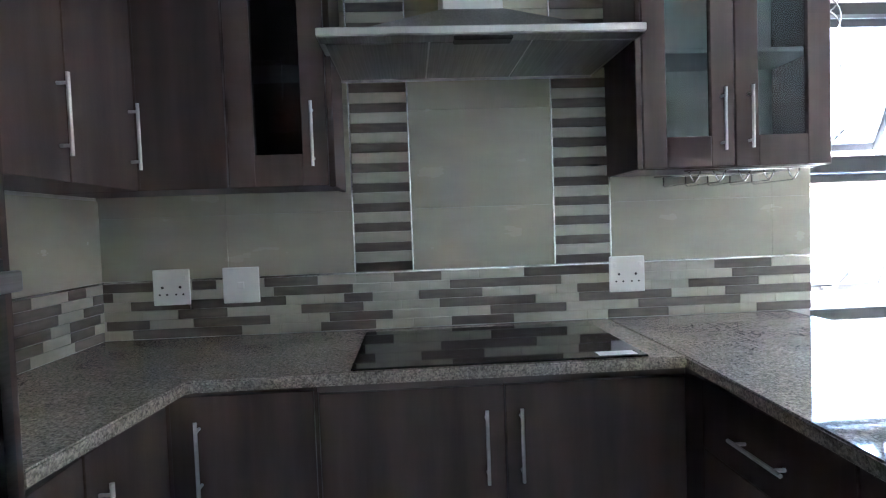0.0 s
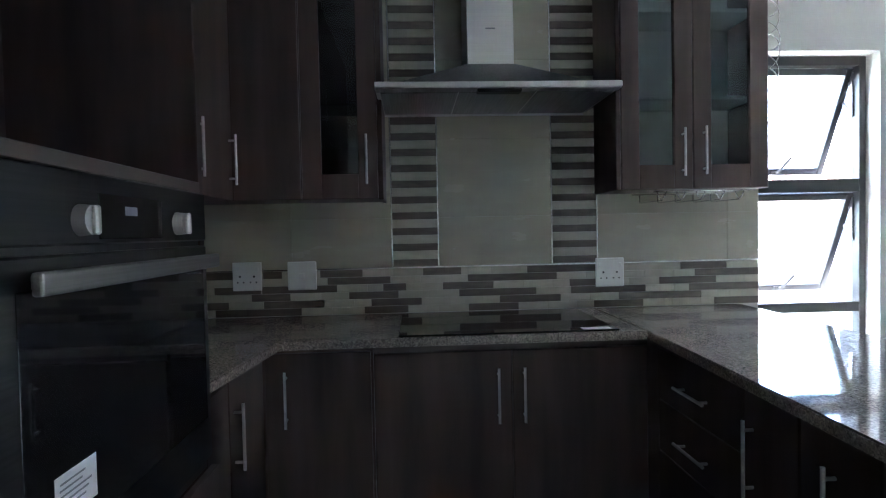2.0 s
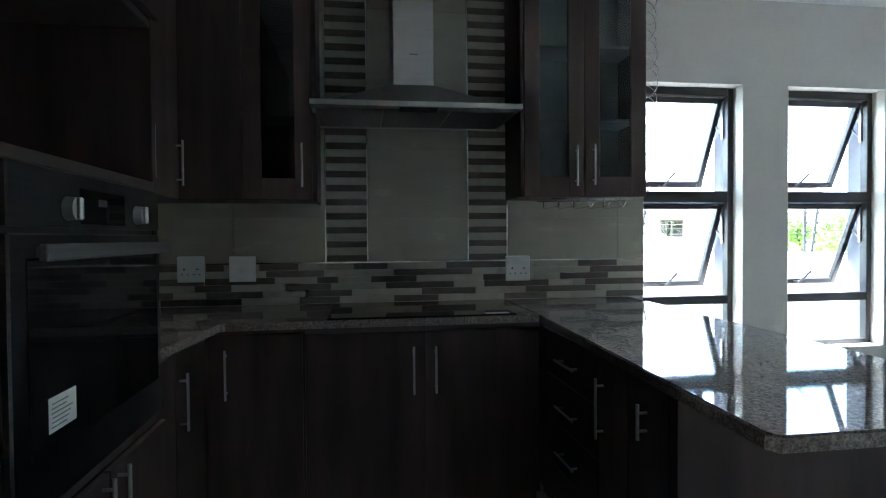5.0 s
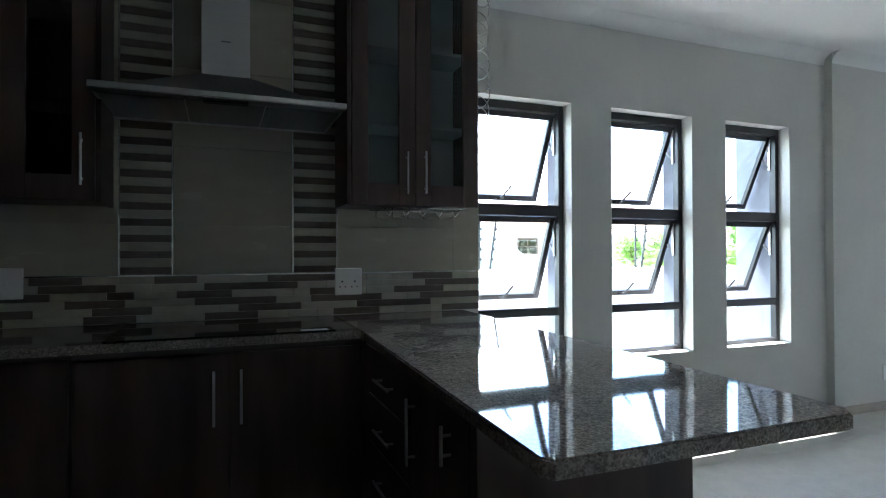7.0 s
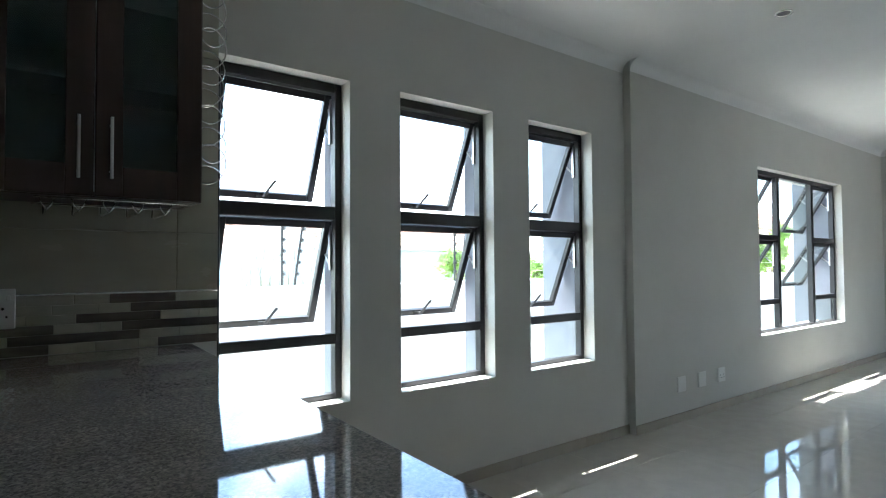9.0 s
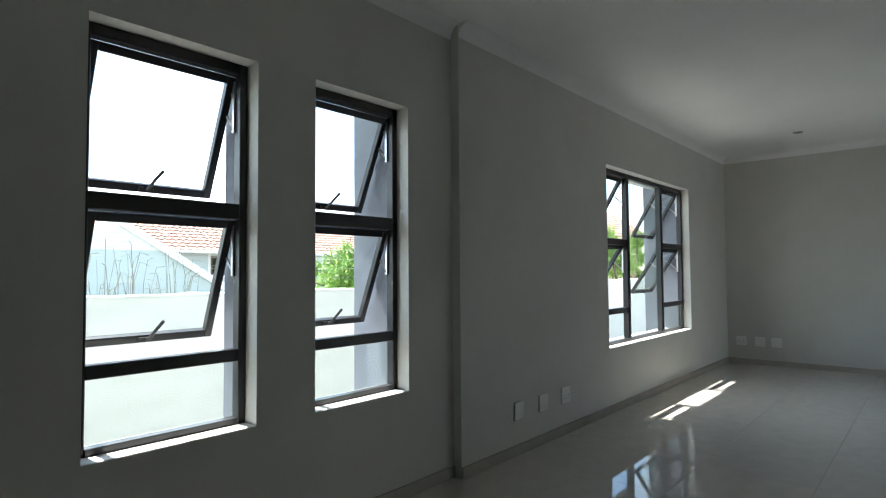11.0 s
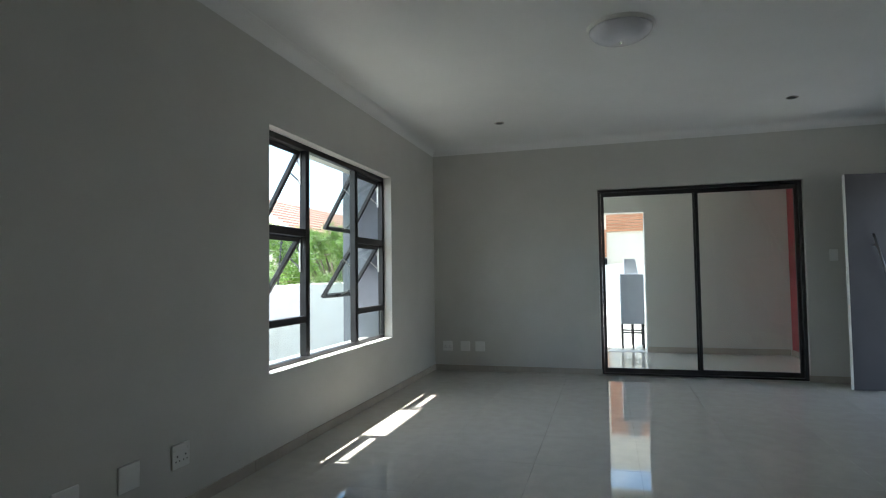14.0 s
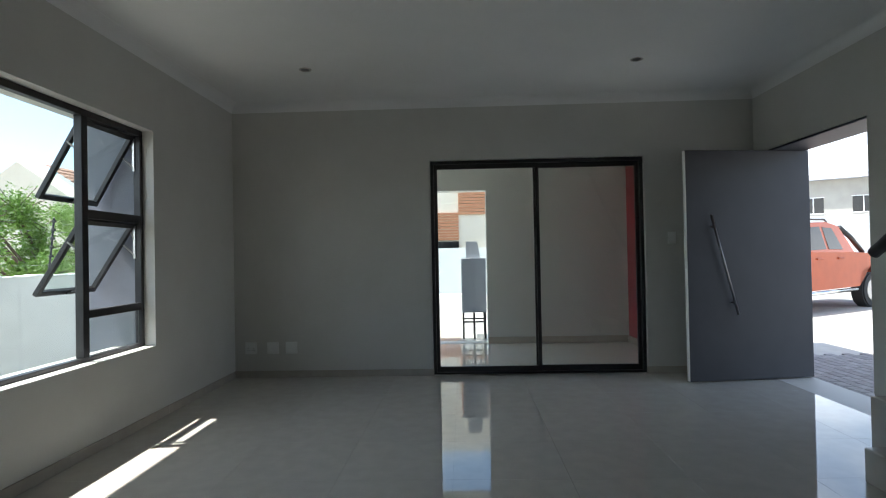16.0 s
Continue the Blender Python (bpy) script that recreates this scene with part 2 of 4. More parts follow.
def bm_prism(bm, poly, lo, hi, axis=2):
    """An outline pushed from lo to hi along an axis; poly gives the other two coordinates in order."""
    def p(q, h):
        c = list(q)
        c.insert(axis, h)
        return bm.verts.new(c)
    a, b = [p(q, lo) for q in poly], [p(q, hi) for q in poly]
    n = len(poly)
    bm.faces.new(a); bm.faces.new(b)
    for i in range(n):
        bm.faces.new((a[i], a[(i + 1) % n], b[(i + 1) % n], b[i]))
    bmesh.ops.recalc_face_normals(bm, faces=bm.faces)


def done(bm, name, material, parent=None, smooth=False):
    bmesh.ops.recalc_face_normals(bm, faces=bm.faces)
    me = bpy.data.meshes.new(name)
    bm.to_mesh(me)
    bm.free()
    me.materials.append(material)
    if smooth:
        for p in me.polygons:
            p.use_smooth = True
    ob = new(name, me)
    ob.parent = parent
    return ob


def box(name, lo, hi, material, parent=None, bevel=0.002, seg=1):
    """A box given by its two corners; with a parent the corners are in the parent's own space."""
    bm = bmesh.new()
    bm_box(bm, lo, hi, bevel, seg)
    return done(bm, name, material, parent)


def boxes(name, rows, material, parent=None, bevel=0.002):
    bm = bmesh.new()
    for lo, hi in rows:
        bm_box(bm, lo, hi, bevel)
    return done(bm, name, material, parent)


def pieces(name, rows, material, parent, bevel=0.002):
    for lo, hi in rows:
        box(name, lo, hi, material, parent, bevel)


def empty(name, at=(0, 0, 0), rz=0, label="", category="", group="", kind=""):
    ob = new(name)
    ob.matrix_world = pose(*at, 0, 0, rz)
    return tagged(ob, label, category, group, kind)


def wall(name, lo, hi, axis, holes, material, label):
    """A wall with thickness and rectangular holes; axis is the one it runs along. Holes: from, to, bottom, top."""
    bm = bmesh.new()
    cuts = sorted({lo[axis], hi[axis], *[h[0] for h in holes], *[h[1] for h in holes]})
    for a, b in zip(cuts, cuts[1:]):
        spans = [(lo[2], hi[2])]
        for h in holes:
            if h[0] <= a + 1e-6 and h[1] >= b - 1e-6:
                spans = [s for z0, z1 in spans for s in ((z0, min(z1, h[2])), (max(z0, h[3]), z1)) if s[1] - s[0] > 1e-4]
        for z0, z1 in spans:
            l, u = list(lo), list(hi)
            l[axis], u[axis], l[2], u[2] = a, b, z0, z1
            bm_box(bm, l, u)
    bmesh.ops.remove_doubles(bm, verts=bm.verts, dist=1e-5)
    seen, dead = {}, []
    for f in bm.faces:
        key = tuple(round(c, 4) for c in f.calc_center_median())
        if key in seen:
            dead += [f, seen[key]]
        seen[key] = f
    bmesh.ops.delete(bm, geom=list(set(dead)), context="FACES")
    return tagged(done(bm, name, material), label, "wall", kind="structure")


# ---- the shell ----
WY, RY = 2.455, 2.395            # window wall beside the kitchen; window wall beyond the nib
NIB, FAR, FRONT, LEFT, CEIL = 4.675, 10.135, -2.59, -0.80, 2.65
W_NARROW = [(1.862, 2.475), (2.765, 3.407), (3.702, 4.310)]
W_BIG = (6.632, 8.72)
SILL, HEAD = 0.548, 2.085

wall("wall_north_kitchen", (LEFT - 0.25, WY, -1.0), (NIB, WY + 0.25, 3.0), 0, [(a, b, SILL, HEAD) for a, b in W_NARROW], M_WALL, "warm light grey painted wall with three narrow windows")
wall("wall_north_lounge", (NIB, RY, -1.0), (FAR + 0.24, WY + 0.25, 3.0), 0, [(*W_BIG, 0.533, 2.09)], M_WALL, "warm light grey painted wall with one wide window")
wall("wall_east", (FAR, FRONT, -0.2), (FAR + 0.24, RY, 3.0), 1, [(-1.565, 0.47, 0, 2.062)], M_WALL, "warm light grey painted end wall with sliding door")
wall("wall_south", (LEFT - 0.25, FRONT - 0.34, -0.2), (FAR + 0.24, FRONT, 3.0), 0, [(8.63, 9.93, 0.0, 2.045)], M_WALL, "warm light grey painted wall with front door opening")
wall("wall_west", (LEFT - 0.25, FRONT, -0.2), (LEFT, WY, 3.0), 1, [], M_WALL, "warm light grey painted kitchen wall")
tagged(box("ceiling", (LEFT - 0.1, FRONT - 0.1, CEIL), (FAR + 0.1, WY + 0.1, CEIL + 0.15), M_CEIL, bevel=0), "smooth white painted plaster ceiling", "ceiling", kind="structure")
bm = bmesh.new()
# eaves are unseen and added; their two depths trim the sun patches indoors
bm_prism(bm, [(LEFT - 0.25, FRONT - 0.34), (12.4, FRONT - 0.34), (12.4, 3.575), (NIB + 0.3, 3.575), (NIB + 0.3, 3.75), (LEFT - 0.25, 3.75)], 3.0, 3.1)
tagged(done(bm, "sun_cut_roof_slab", M_EXT), "flat grey roof slab with unseen eaves added to trim the sun", "roof", kind="structure")


def cove(name, a, b, inward):
    """A coved plaster cornice from a to b along the wall, with the direction into the room."""
    a, b, n = Vector(a), Vector(b), Vector(inward)
    bm = bmesh.new()
    prof = [(0, -0.08), (0.002, -0.08)]
    prof += [(0.002 + 0.076 * (1 - math.cos(k * math.pi / 20)), -0.078 + 0.076 * math.sin(k * math.pi / 20)) for k in range(1, 11)]
    prof += [(0.08, 0.0), (0, 0.0)]
    ra, rb = ([bm.verts.new(p + n * u + Vector((0, 0, CEIL + v))) for u, v in prof] for p in (a, b))
    for k in range(len(prof)):
        j = (k + 1) % len(prof)
        bm.faces.new((ra[k], ra[j], rb[j], rb[k]))
    bm.faces.new(ra); bm.faces.new(rb[::-1])
    return tagged(done(bm, name, M_CEIL), "white coved plaster cornice", "cornice", kind="structure")


cove("cornice", (LEFT, WY, 0), (NIB, WY, 0), (0, -1, 0))
cove("cornice", (NIB, RY, 0), (FAR, RY, 0), (0, -1, 0))
cove("cornice", (FAR, RY, 0), (FAR, FRONT, 0), (-1, 0, 0))
cove("cornice", (LEFT, FRONT, 0), (FAR, FRONT, 0), (0, 1, 0))
cove("cornice", (LEFT, WY, 0), (LEFT, FRONT, 0), (1, 0, 0))


# ---- windows ----
def bars(bm, x0, x1, z0, z1, y0, y1, w):
    bm_box(bm, (x0, y0, z0), (x0 + w, y1, z1), 0.003)
    bm_box(bm, (x1 - w, y0, z0), (x1, y1, z1), 0.003)
    bm_box(bm, (x0 + w, y0, z0), (x1 - w, y1, z0 + w), 0.003)
    bm_box(bm, (x0 + w, y0, z1 - w), (x1 - w, y1, z1), 0.003)


def sash(par, x0, x1, z0, z1, y, angle):
    """A top-hung aluminium sash pushed open at the bottom, with its pane, peg stay handle and friction stays."""
    m = Matrix.Translation((0, y, z1)) @ Matrix.Rotation(radians(angle), 4, "X")
    h = z1 - z0
    bm = bmesh.new()
    bars(bm, x0, x1, -h, 0, -0.016, 0.016, 0.034)
    bmesh.ops.transform(bm, matrix=m, verts=bm.verts)
    s = done(bm, "sash", M_ALU, par)
    bm = bmesh.new()
    bm_box(bm, (x0 + 0.03, -0.003, -h + 0.03), (x1 - 0.03, 0.003, -0.03))
    bmesh.ops.transform(bm, matrix=m, verts=bm.verts)
    g = done(bm, "pane", M_GLASS, s)
    g.visible_shadow = False
    xm = (x0 + x1) / 2
    bm = bmesh.new()
    bm_tube(bm, [m @ Vector(p) for p in ((xm, -0.016, -h + 0.014), (xm + 0.004, -0.04, -h + 0.03), (xm + 0.015, -0.055, -h + 0.07), (xm + 0.04, -0.06, -h + 0.115))], 0.007)
    bm_box(bm, (xm - 0.03, -0.026, -h + 0.006), (xm + 0.03, -0.016, -h + 0.028), 0.002, m=m)
    done(bm, "handle", M_BLACK, s)
    bm = bmesh.new()
    for x in (x0 + 0.004, x1 - 0.004):
        p, q = m @ Vector((x, 0, -h * 0.30)), m @ Vector((x, 0, -h * 0.10))
        bm_tube(bm, [(x, y, z1 - h * 0.42), (x, y + 0.01, z1 - h * 0.38), p], 0.0065, 6)
        bm_tube(bm, [(x, y, z1 - h * 0.20), q], 0.0065, 6)
        bm_box(bm, (x - 0.004, y - 0.008, z1 - h * 0.44), (x + 0.004, y + 0.008, z1 - 0.01), 0.001)
    done(bm, "stay", M_STEEL, s)


def pane(par, x0, x1, z0, z1, y):
    g = box("pane", (x0, y - 0.003, z0), (x1, y + 0.003, z1), M_GLASS, par, bevel=0)
    g.visible_shadow = False


def frame_parts(par, rows):
    for lo, hi in rows:
        box("frame_bar", lo, hi, M_ALU, par, 0.003)


def narrow_window(x0, x1, name):
    par = empty(name, label="tall black aluminium window with two top-hung sashes open", category="window", kind="structure")
    ya, yb, y = WY + 0.085, WY + 0.135, WY + 0.11
    rows = [((x0, ya, SILL), (x0 + 0.035, yb, HEAD)), ((x1 - 0.035, ya, SILL), (x1, yb, HEAD)),
            ((x0 + 0.035, ya, SILL), (x1 - 0.035, yb, SILL + 0.03)), ((x0 + 0.035, ya, HEAD - 0.045), (x1 - 0.035, yb, HEAD)),
            ((x0 + 0.035, ya, 1.415), (x1 - 0.035, yb, 1.480)), ((x0 + 0.035, ya, 0.815), (x1 - 0.035, yb, 0.865))]
    frame_parts(par, rows)
    pane(par, x0 + 0.03, x1 - 0.03, SILL + 0.02, 0.82, y)
    sash(par, x0 + 0.037, x1 - 0.037, 1.483, HEAD - 0.047, y + 0.02, 24)
    sash(par, x0 + 0.037, x1 - 0.037, 0.868, 1.413, y + 0.02, 22)


for k, (a, b) in enumerate(W_NARROW):
    narrow_window(a, b, "window_%d" % (k + 1))
    tagged(box("window_sill", (a, WY + 0.002, SILL - 0.012), (b, WY + 0.085, SILL + 0.004), M_CEIL, bevel=0.002), "white painted plaster window sill", "sill", kind="structure")
    tagged(box("outside_reveal", (b - 0.014, WY + 0.138, SILL + 0.002), (b - 0.001, WY + 0.249, HEAD - 0.002), M_FIN, bevel=0.001), "grey painted outside window reveal", "reveal", kind="structure")
    if k == 2:
        tagged(box("outside_fin", (b + 0.004, WY + 0.252, -0.95), (b + 0.2, WY + 0.46, 2.996), M_FIN, bevel=0.004), "grey painted outside wall fin beside the window", "wall fin", kind="structure")

par = empty("window_4", label="wide black aluminium window with four open top-hung sashes", category="window", kind="structure")
x0, x1 = W_BIG
ya, yb, y = RY + 0.08, RY + 0.13, RY + 0.105
z0, z1 = 0.533, 2.09
MA, MB = 7.245, 8.085
rows = [((x0, ya, z0), (x0 + 0.035, yb, z1)), ((x1 - 0.035, ya, z0), (x1, yb, z1)), ((x0 + 0.035, ya, z0), (x1 - 0.035, yb, z0 + 0.03)),
        ((x0 + 0.035, ya, z1 - 0.04), (x1 - 0.035, yb, z1)),
        ((MA - 0.028, ya - 0.003, z0 + 0.03), (MA + 0.028, yb, z1 - 0.04)), ((MB - 0.028, ya - 0.003, z0 + 0.03), (MB + 0.028, yb, z1 - 0.04))]
for a, b in ((x0 + 0.035, MA - 0.028), (MB + 0.028, x1 - 0.035)):
    rows += [((a, ya, 1.42), (b, yb, 1.475)), ((a, ya, 0.80), (b, yb, 0.85))]
frame_parts(par, rows)
pane(par, MA + 0.02, MB - 0.02, z0 + 0.02, z1 - 0.03, y)
for a, b in ((x0 + 0.035, MA - 0.028), (MB + 0.028, x1 - 0.035)):
    pane(par, a, b, z0 + 0.02, 0.805, y)
    sash(par, a + 0.002, b - 0.002, 1.477, z1 - 0.042, y + 0.02, 30)
    sash(par, a + 0.002, b - 0.002, 0.852, 1.418, y + 0.02, 33)
tagged(box("window_sill", (x0, RY + 0.002, z0 - 0.012), (x1, RY + 0.08, z0 + 0.004), M_CEIL, bevel=0.002), "white painted plaster window sill", "sill", kind="structure")
tagged(box("outside_reveal", (x1 - 0.014, RY + 0.134, z0 + 0.002), (x1 - 0.001, WY + 0.249, z1 - 0.002), M_FIN, bevel=0.001), "grey painted outside window reveal", "reveal", kind="structure")
tagged(box("outside_fin", (x1 + 0.004, WY + 0.252, -0.95), (x1 + 0.3, WY + 0.46, 2.996), M_FIN, bevel=0.004), "grey painted outside wall fin beside the window", "wall fin", kind="structure")

# ---- sliding door ----
par = empty("door_1", label="black aluminium sliding door with two clear glass leaves, closed", category="sliding door", kind="structure")
DL, DR, DT = 0.467, -1.562, 2.058
xa, xb = FAR + 0.03, FAR + 0.11
[box("frame_bar", lo, hi, M_ALU, par) for lo, hi in [((xa, DL - 0.03, 0.002), (xb, DL, DT)), ((xa, DR, 0.002), (xb, DR + 0.03, DT)), ((xa, DR + 0.03, 0.002), (xb, DL - 0.03, 0.022)), ((xa, DR + 0.03, DT - 0.03), (xb, DL - 0.03, DT))]]
for a, b, x in ((-0.575, DL - 0.032, xa + 0.022), (DR + 0.032, -0.525, xa + 0.058)):
    w = 0.032
    leaf = boxes("leaf", [((x - 0.014, a, 0.024), (x + 0.014, a + w, DT - 0.032)), ((x - 0.014, b - w, 0.024), (x + 0.014, b, DT - 0.032)),
                          ((x - 0.014, a + w, 0.024), (x + 0.014, b - w, 0.075)), ((x - 0.014, a + w, DT - 0.078), (x + 0.014, b - w, DT - 0.032))], M_ALU, par)
    g = box("pane", (x - 0.003, a + 0.03, 0.06), (x + 0.003, b - 0.03, DT - 0.06), M_GLASS, leaf, bevel=0)
    g.visible_shadow = False

# ---- front door ----
par = empty("door_2", (9.869, -2.922, 0.012), 98.0, "grey painted flush pivot front door standing open, long steel pull handle", "door", kind="structure")
box("leaf", (0.0, -0.022, 0), (1.157, 0.022, 2.01), M_DOOR, par, 0.003)
bm = bmesh.new()
ha, hb = (0.957, 0.065, 1.445), (0.727, 0.065, 0.575)
bm_cyl(bm, ha, hb, 0.0105)
for k in (0.12, 0.88):
    p = Vector(ha).lerp(Vector(hb), k)
    bm_cyl(bm, p, (p.x, 0.02, p.z), 0.009)
done(bm, "handle", M_STEEL_D, par, True)
boxes("lock_plate", [((1.155, -0.012, 0.98), (1.161, 0.012, 1.14)), ((1.157, -0.006, 1.04), (1.167, 0.006, 1.07))], M_STEEL, par, 0.001)
pieces("edge_strip", [((1.157, -0.0215, 0.003), (1.159, 0.0215, 2.007))], M_TRIMW, par, 0)
tagged(boxes("door_frame", [((8.632, FRONT - 0.335, 0.0), (8.660, FRONT - 0.245, 2.024)), ((8.632, FRONT - 0.335, 2.026), (9.928, FRONT - 0.006, 2.043)), ((9.908, FRONT - 0.335, 0.0), (9.928, FRONT - 0.245, 2.024))], M_DOOR, bevel=0.003),
       "grey painted rebated door frame in the front doorway", "door frame", kind="structure")
tagged(box("threshold", (8.635, FRONT - 0.335, -0.1), (9.925, FRONT, -0.002), M_FLOOR, bevel=0.003), "pale polished porcelain threshold at the front door", "threshold", kind="structure")

# ---- kitchen units ----
def bar_handle(par, p, axis, length, out):
    """A brushed round bar handle on two pegs: centre on the door's face, its run and the way it stands out."""
    p, a, o = Vector(p), Vector(axis), Vector(out)
    bm = bmesh.new()
    c = p + o * 0.027
    bm_cyl(bm, c - a * length / 2, c + a * length / 2, 0.0050, seg=12)
    for s in (-1, 1):
        q = p + a * s * (length / 2 - 0.025)
        bm_cyl(bm, q, q + o * 0.027, 0.0045, seg=10)
    return done(bm, "handle", M_STEEL, par, False)


def door_y(par, x0, x1, z0, z1, y, hx=None, hz=None, hl=0.2, glass=False):
    """A cabinet door that faces -y, its face at y."""
    if not glass:
        d = box("door", (x0 + 0.0022, y, z0), (x1 - 0.0022, y + 0.018, z1), M_WOOD, par, 0.0015)
    else:
        w, t = 0.080, 0.022
        bm = bmesh.new()
        bm_box(bm, (x0 + 0.0022, y, z0), (x0 + w, y + t, z1), 0.002)
        bm_box(bm, (x1 - w, y, z0), (x1 - 0.0022, y + t, z1), 0.002)
        bm_box(bm, (x0 + w, y, z0), (x1 - w, y + t, z0 + w + 0.02), 0.002)
        bm_box(bm, (x0 + w, y, z1 - w), (x1 - w, y + t, z1), 0.002)
        d = done(bm, "door", M_WOOD, par)
        g = box("pane", (x0 + w - 0.008, y + 0.010, z0 + w), (x1 - w + 0.008, y + 0.014, z1 - w + 0.01), M_CABGLASS, d, 0)
        g.visible_shadow = False
    if hx is not None:
        bar_handle(d, (hx, y, hz), (0, 0, 1), hl, (0, -1, 0))
    return d


def door_x(par, y0, y1, z0, z1, x, face, hy=None, hz=None, hl=0.2, flat=False):
    """A cabinet door whose face at x looks along face (+1 or -1 on x)."""
    xs = sorted((x, x - face * 0.018))
    d = box("door", (xs[0], y0 + 0.0022, z0), (xs[1], y1 - 0.0022, z1), M_WOOD, par, 0.0015)
    if hy is not None:
        bar_handle(d, (x, hy, hz), (0, 1, 0) if flat else (0, 0, 1), hl, (face, 0, 0))
    return d


CT, CB = 0.885, 0.853     # worktop top and underside
BF = 1.845                # face of the base doors along the window wall
# worktops
bm = bmesh.new()
bm_prism(bm, [(LEFT + 0.004, 1.290), (-0.318, 1.290), (-0.262, 1.80), (-0.246, 1.812), (1.052, 1.812), (1.052, 2.449), (LEFT + 0.004, 2.449)], CB, CT)
bmesh.ops.bevel(bm, geom=[e for e in bm.edges if abs(e.verts[0].co.z - e.verts[1].co.z) < 1e-5], offset=0.004, segments=2, affect="EDGES")
tagged(done(bm, "worktop", M_GRAN), "polished speckled grey-brown granite corner worktop", "worktop")
bm = bmesh.new()
bm_prism(bm, [(1.054, 2.449), (1.050, 1.81), (0.970, 0.335), (0.985, 0.312), (1.64, 0.312), (1.672, 0.345), (1.765, 2.449)], CB, CT)
bmesh.ops.bevel(bm, geom=[e for e in bm.edges if abs(e.verts[0].co.z - e.verts[1].co.z) < 1e-5], offset=0.004, segments=2, affect="EDGES")
tagged(done(bm, "worktop", M_GRAN), "polished speckled grey granite peninsula top with breakfast bar overhang", "worktop")

# base units under the window wall
u = empty("base_cabinet", (0, 0, 0), 0, "dark wood-grain laminate base cabinet with two doors under the hob", "cabinet", "kitchen base cabinets")
pieces("body", [((0.06, BF + 0.02, 0.1), (1.064, 2.44, CB - 0.002)), ((0.06, BF + 0.06, 0.0), (1.064, BF + 0.08, 0.1))], M_WOOD, u)
box("rail", (0.06, BF + 0.004, 0.827), (1.064, BF + 0.019, CB - 0.003), M_WOOD_H, u)
door_y(u, 0.062, 0.56, 0.105, 0.824, BF, 0.508, 0.665)
door_y(u, 0.56, 1.062, 0.105, 0.824, BF, 0.602, 0.665)
u = empty("base_cabinet", (0, 0, 0), 0, "dark wood-grain laminate corner base cabinet", "cabinet", "kitchen base cabinets")
pieces("body", [((LEFT + 0.01, BF + 0.02, 0.1), (0.058, 2.44, CB - 0.002)), ((-0.31, BF + 0.06, 0.0), (0.058, BF + 0.08, 0.1))], M_WOOD, u)
door_y(u, -0.326, 0.052, 0.105, 0.835, BF, -0.250, 0.675)
u = empty("base_cabinet", (0, 0, 0), 0, "dark wood-grain laminate base cabinet beside the oven tower", "cabinet", "kitchen base cabinets")
pieces("body", [((LEFT + 0.01, 1.290, 0.1), (-0.350, BF + 0.018, CB - 0.002)), ((-0.40, 1.290, 0.0), (-0.38, BF, 0.1))], M_WOOD, u)
door_x(u, 1.290, 1.468, 0.105, 0.835, -0.330, 1)
door_x(u, 1.470, BF - 0.004, 0.105, 0.835, -0.330, 1, 1.515, 0.66)
# peninsula
u = empty("base_cabinet", (0, 0, 0), 0, "dark wood-grain laminate peninsula cabinet with drawers, doors and end panel", "cabinet", "kitchen base cabinets")
PX = 1.072
pieces("body", [((PX + 0.02, 0.812, 0.1), (1.72, 2.44, CB - 0.002)), ((PX + 0.07, 0.812, 0.0), (PX + 0.09, BF + 0.05, 0.1))], M_WOOD, u)
box("end_panel", (PX, 0.775, 0.0), (1.712, 0.810, CB - 0.002), M_WOOD, u)
box("back_panel", (1.722, 0.812, 0.0), (1.740, 2.44, CB - 0.002), M_WOOD, u)
for k in range(4):
    d = door_x(u, 1.256, 1.775, 0.105 + k * 0.182, 0.284 + k * 0.182, PX, -1)
    d.name = "drawer_front"
    bar_handle(d, (PX, 1.515, 0.181 + k * 0.184), (0, 1, 0), 0.19, (-1, 0, 0))
box("filler", (PX + 0.002, 1.777, 0.105), (PX + 0.02, 1.84, 0.83), M_WOOD, u)
door_x(u, 1.04, 1.254, 0.105, 0.83, PX, -1, 1.215, 0.657)
door_x(u, 0.812, 1.038, 0.105, 0.83, PX, -1, 0.93, 0.705, 0.1)

# oven tower
TX, TY0, TY1 = -0.318, 0.487, 1.287
u = empty("oven_tower", (0, 0, 0), 0, "tall dark wood-grain laminate oven housing with open niche above", "cabinet")
T = 0.03
pieces("body", [((LEFT + 0.01, TY0, 0.0), (TX, TY0 + T, 2.6)), ((LEFT + 0.01, TY1 - T, 0.0), (TX, TY1, 2.6)), ((LEFT + 0.01, TY0 + T, 0.0), (LEFT + 0.03, TY1 - T, 2.6)),
               ((LEFT + 0.03, TY0 + T, 0.1), (TX - 0.02, TY1 - T, 0.12)), ((LEFT + 0.03, TY0 + T, 2.57), (TX, TY1 - T, 2.6))], M_WOOD, u)
pieces("shelf", [((LEFT + 0.03, TY0 + T, 0.678), (TX - 0.001, TY1 - T, 0.704)), ((LEFT + 0.03, TY0 + T, 1.366), (TX + 0.004, TY1 - T, 1.392)),
                ((LEFT + 0.03, TY0 + T, 1.845), (TX - 0.001, TY1 - T, 1.87))], M_WOOD_H, u)
door_x(u, TY0 + 0.004, 0.886, 0.105, 0.676, TX + 0.019, 1, 0.845, 0.575)
door_x(u, 0.888, TY1 - 0.004, 0.105, 0.676, TX + 0.019, 1, 0.93, 0.575)
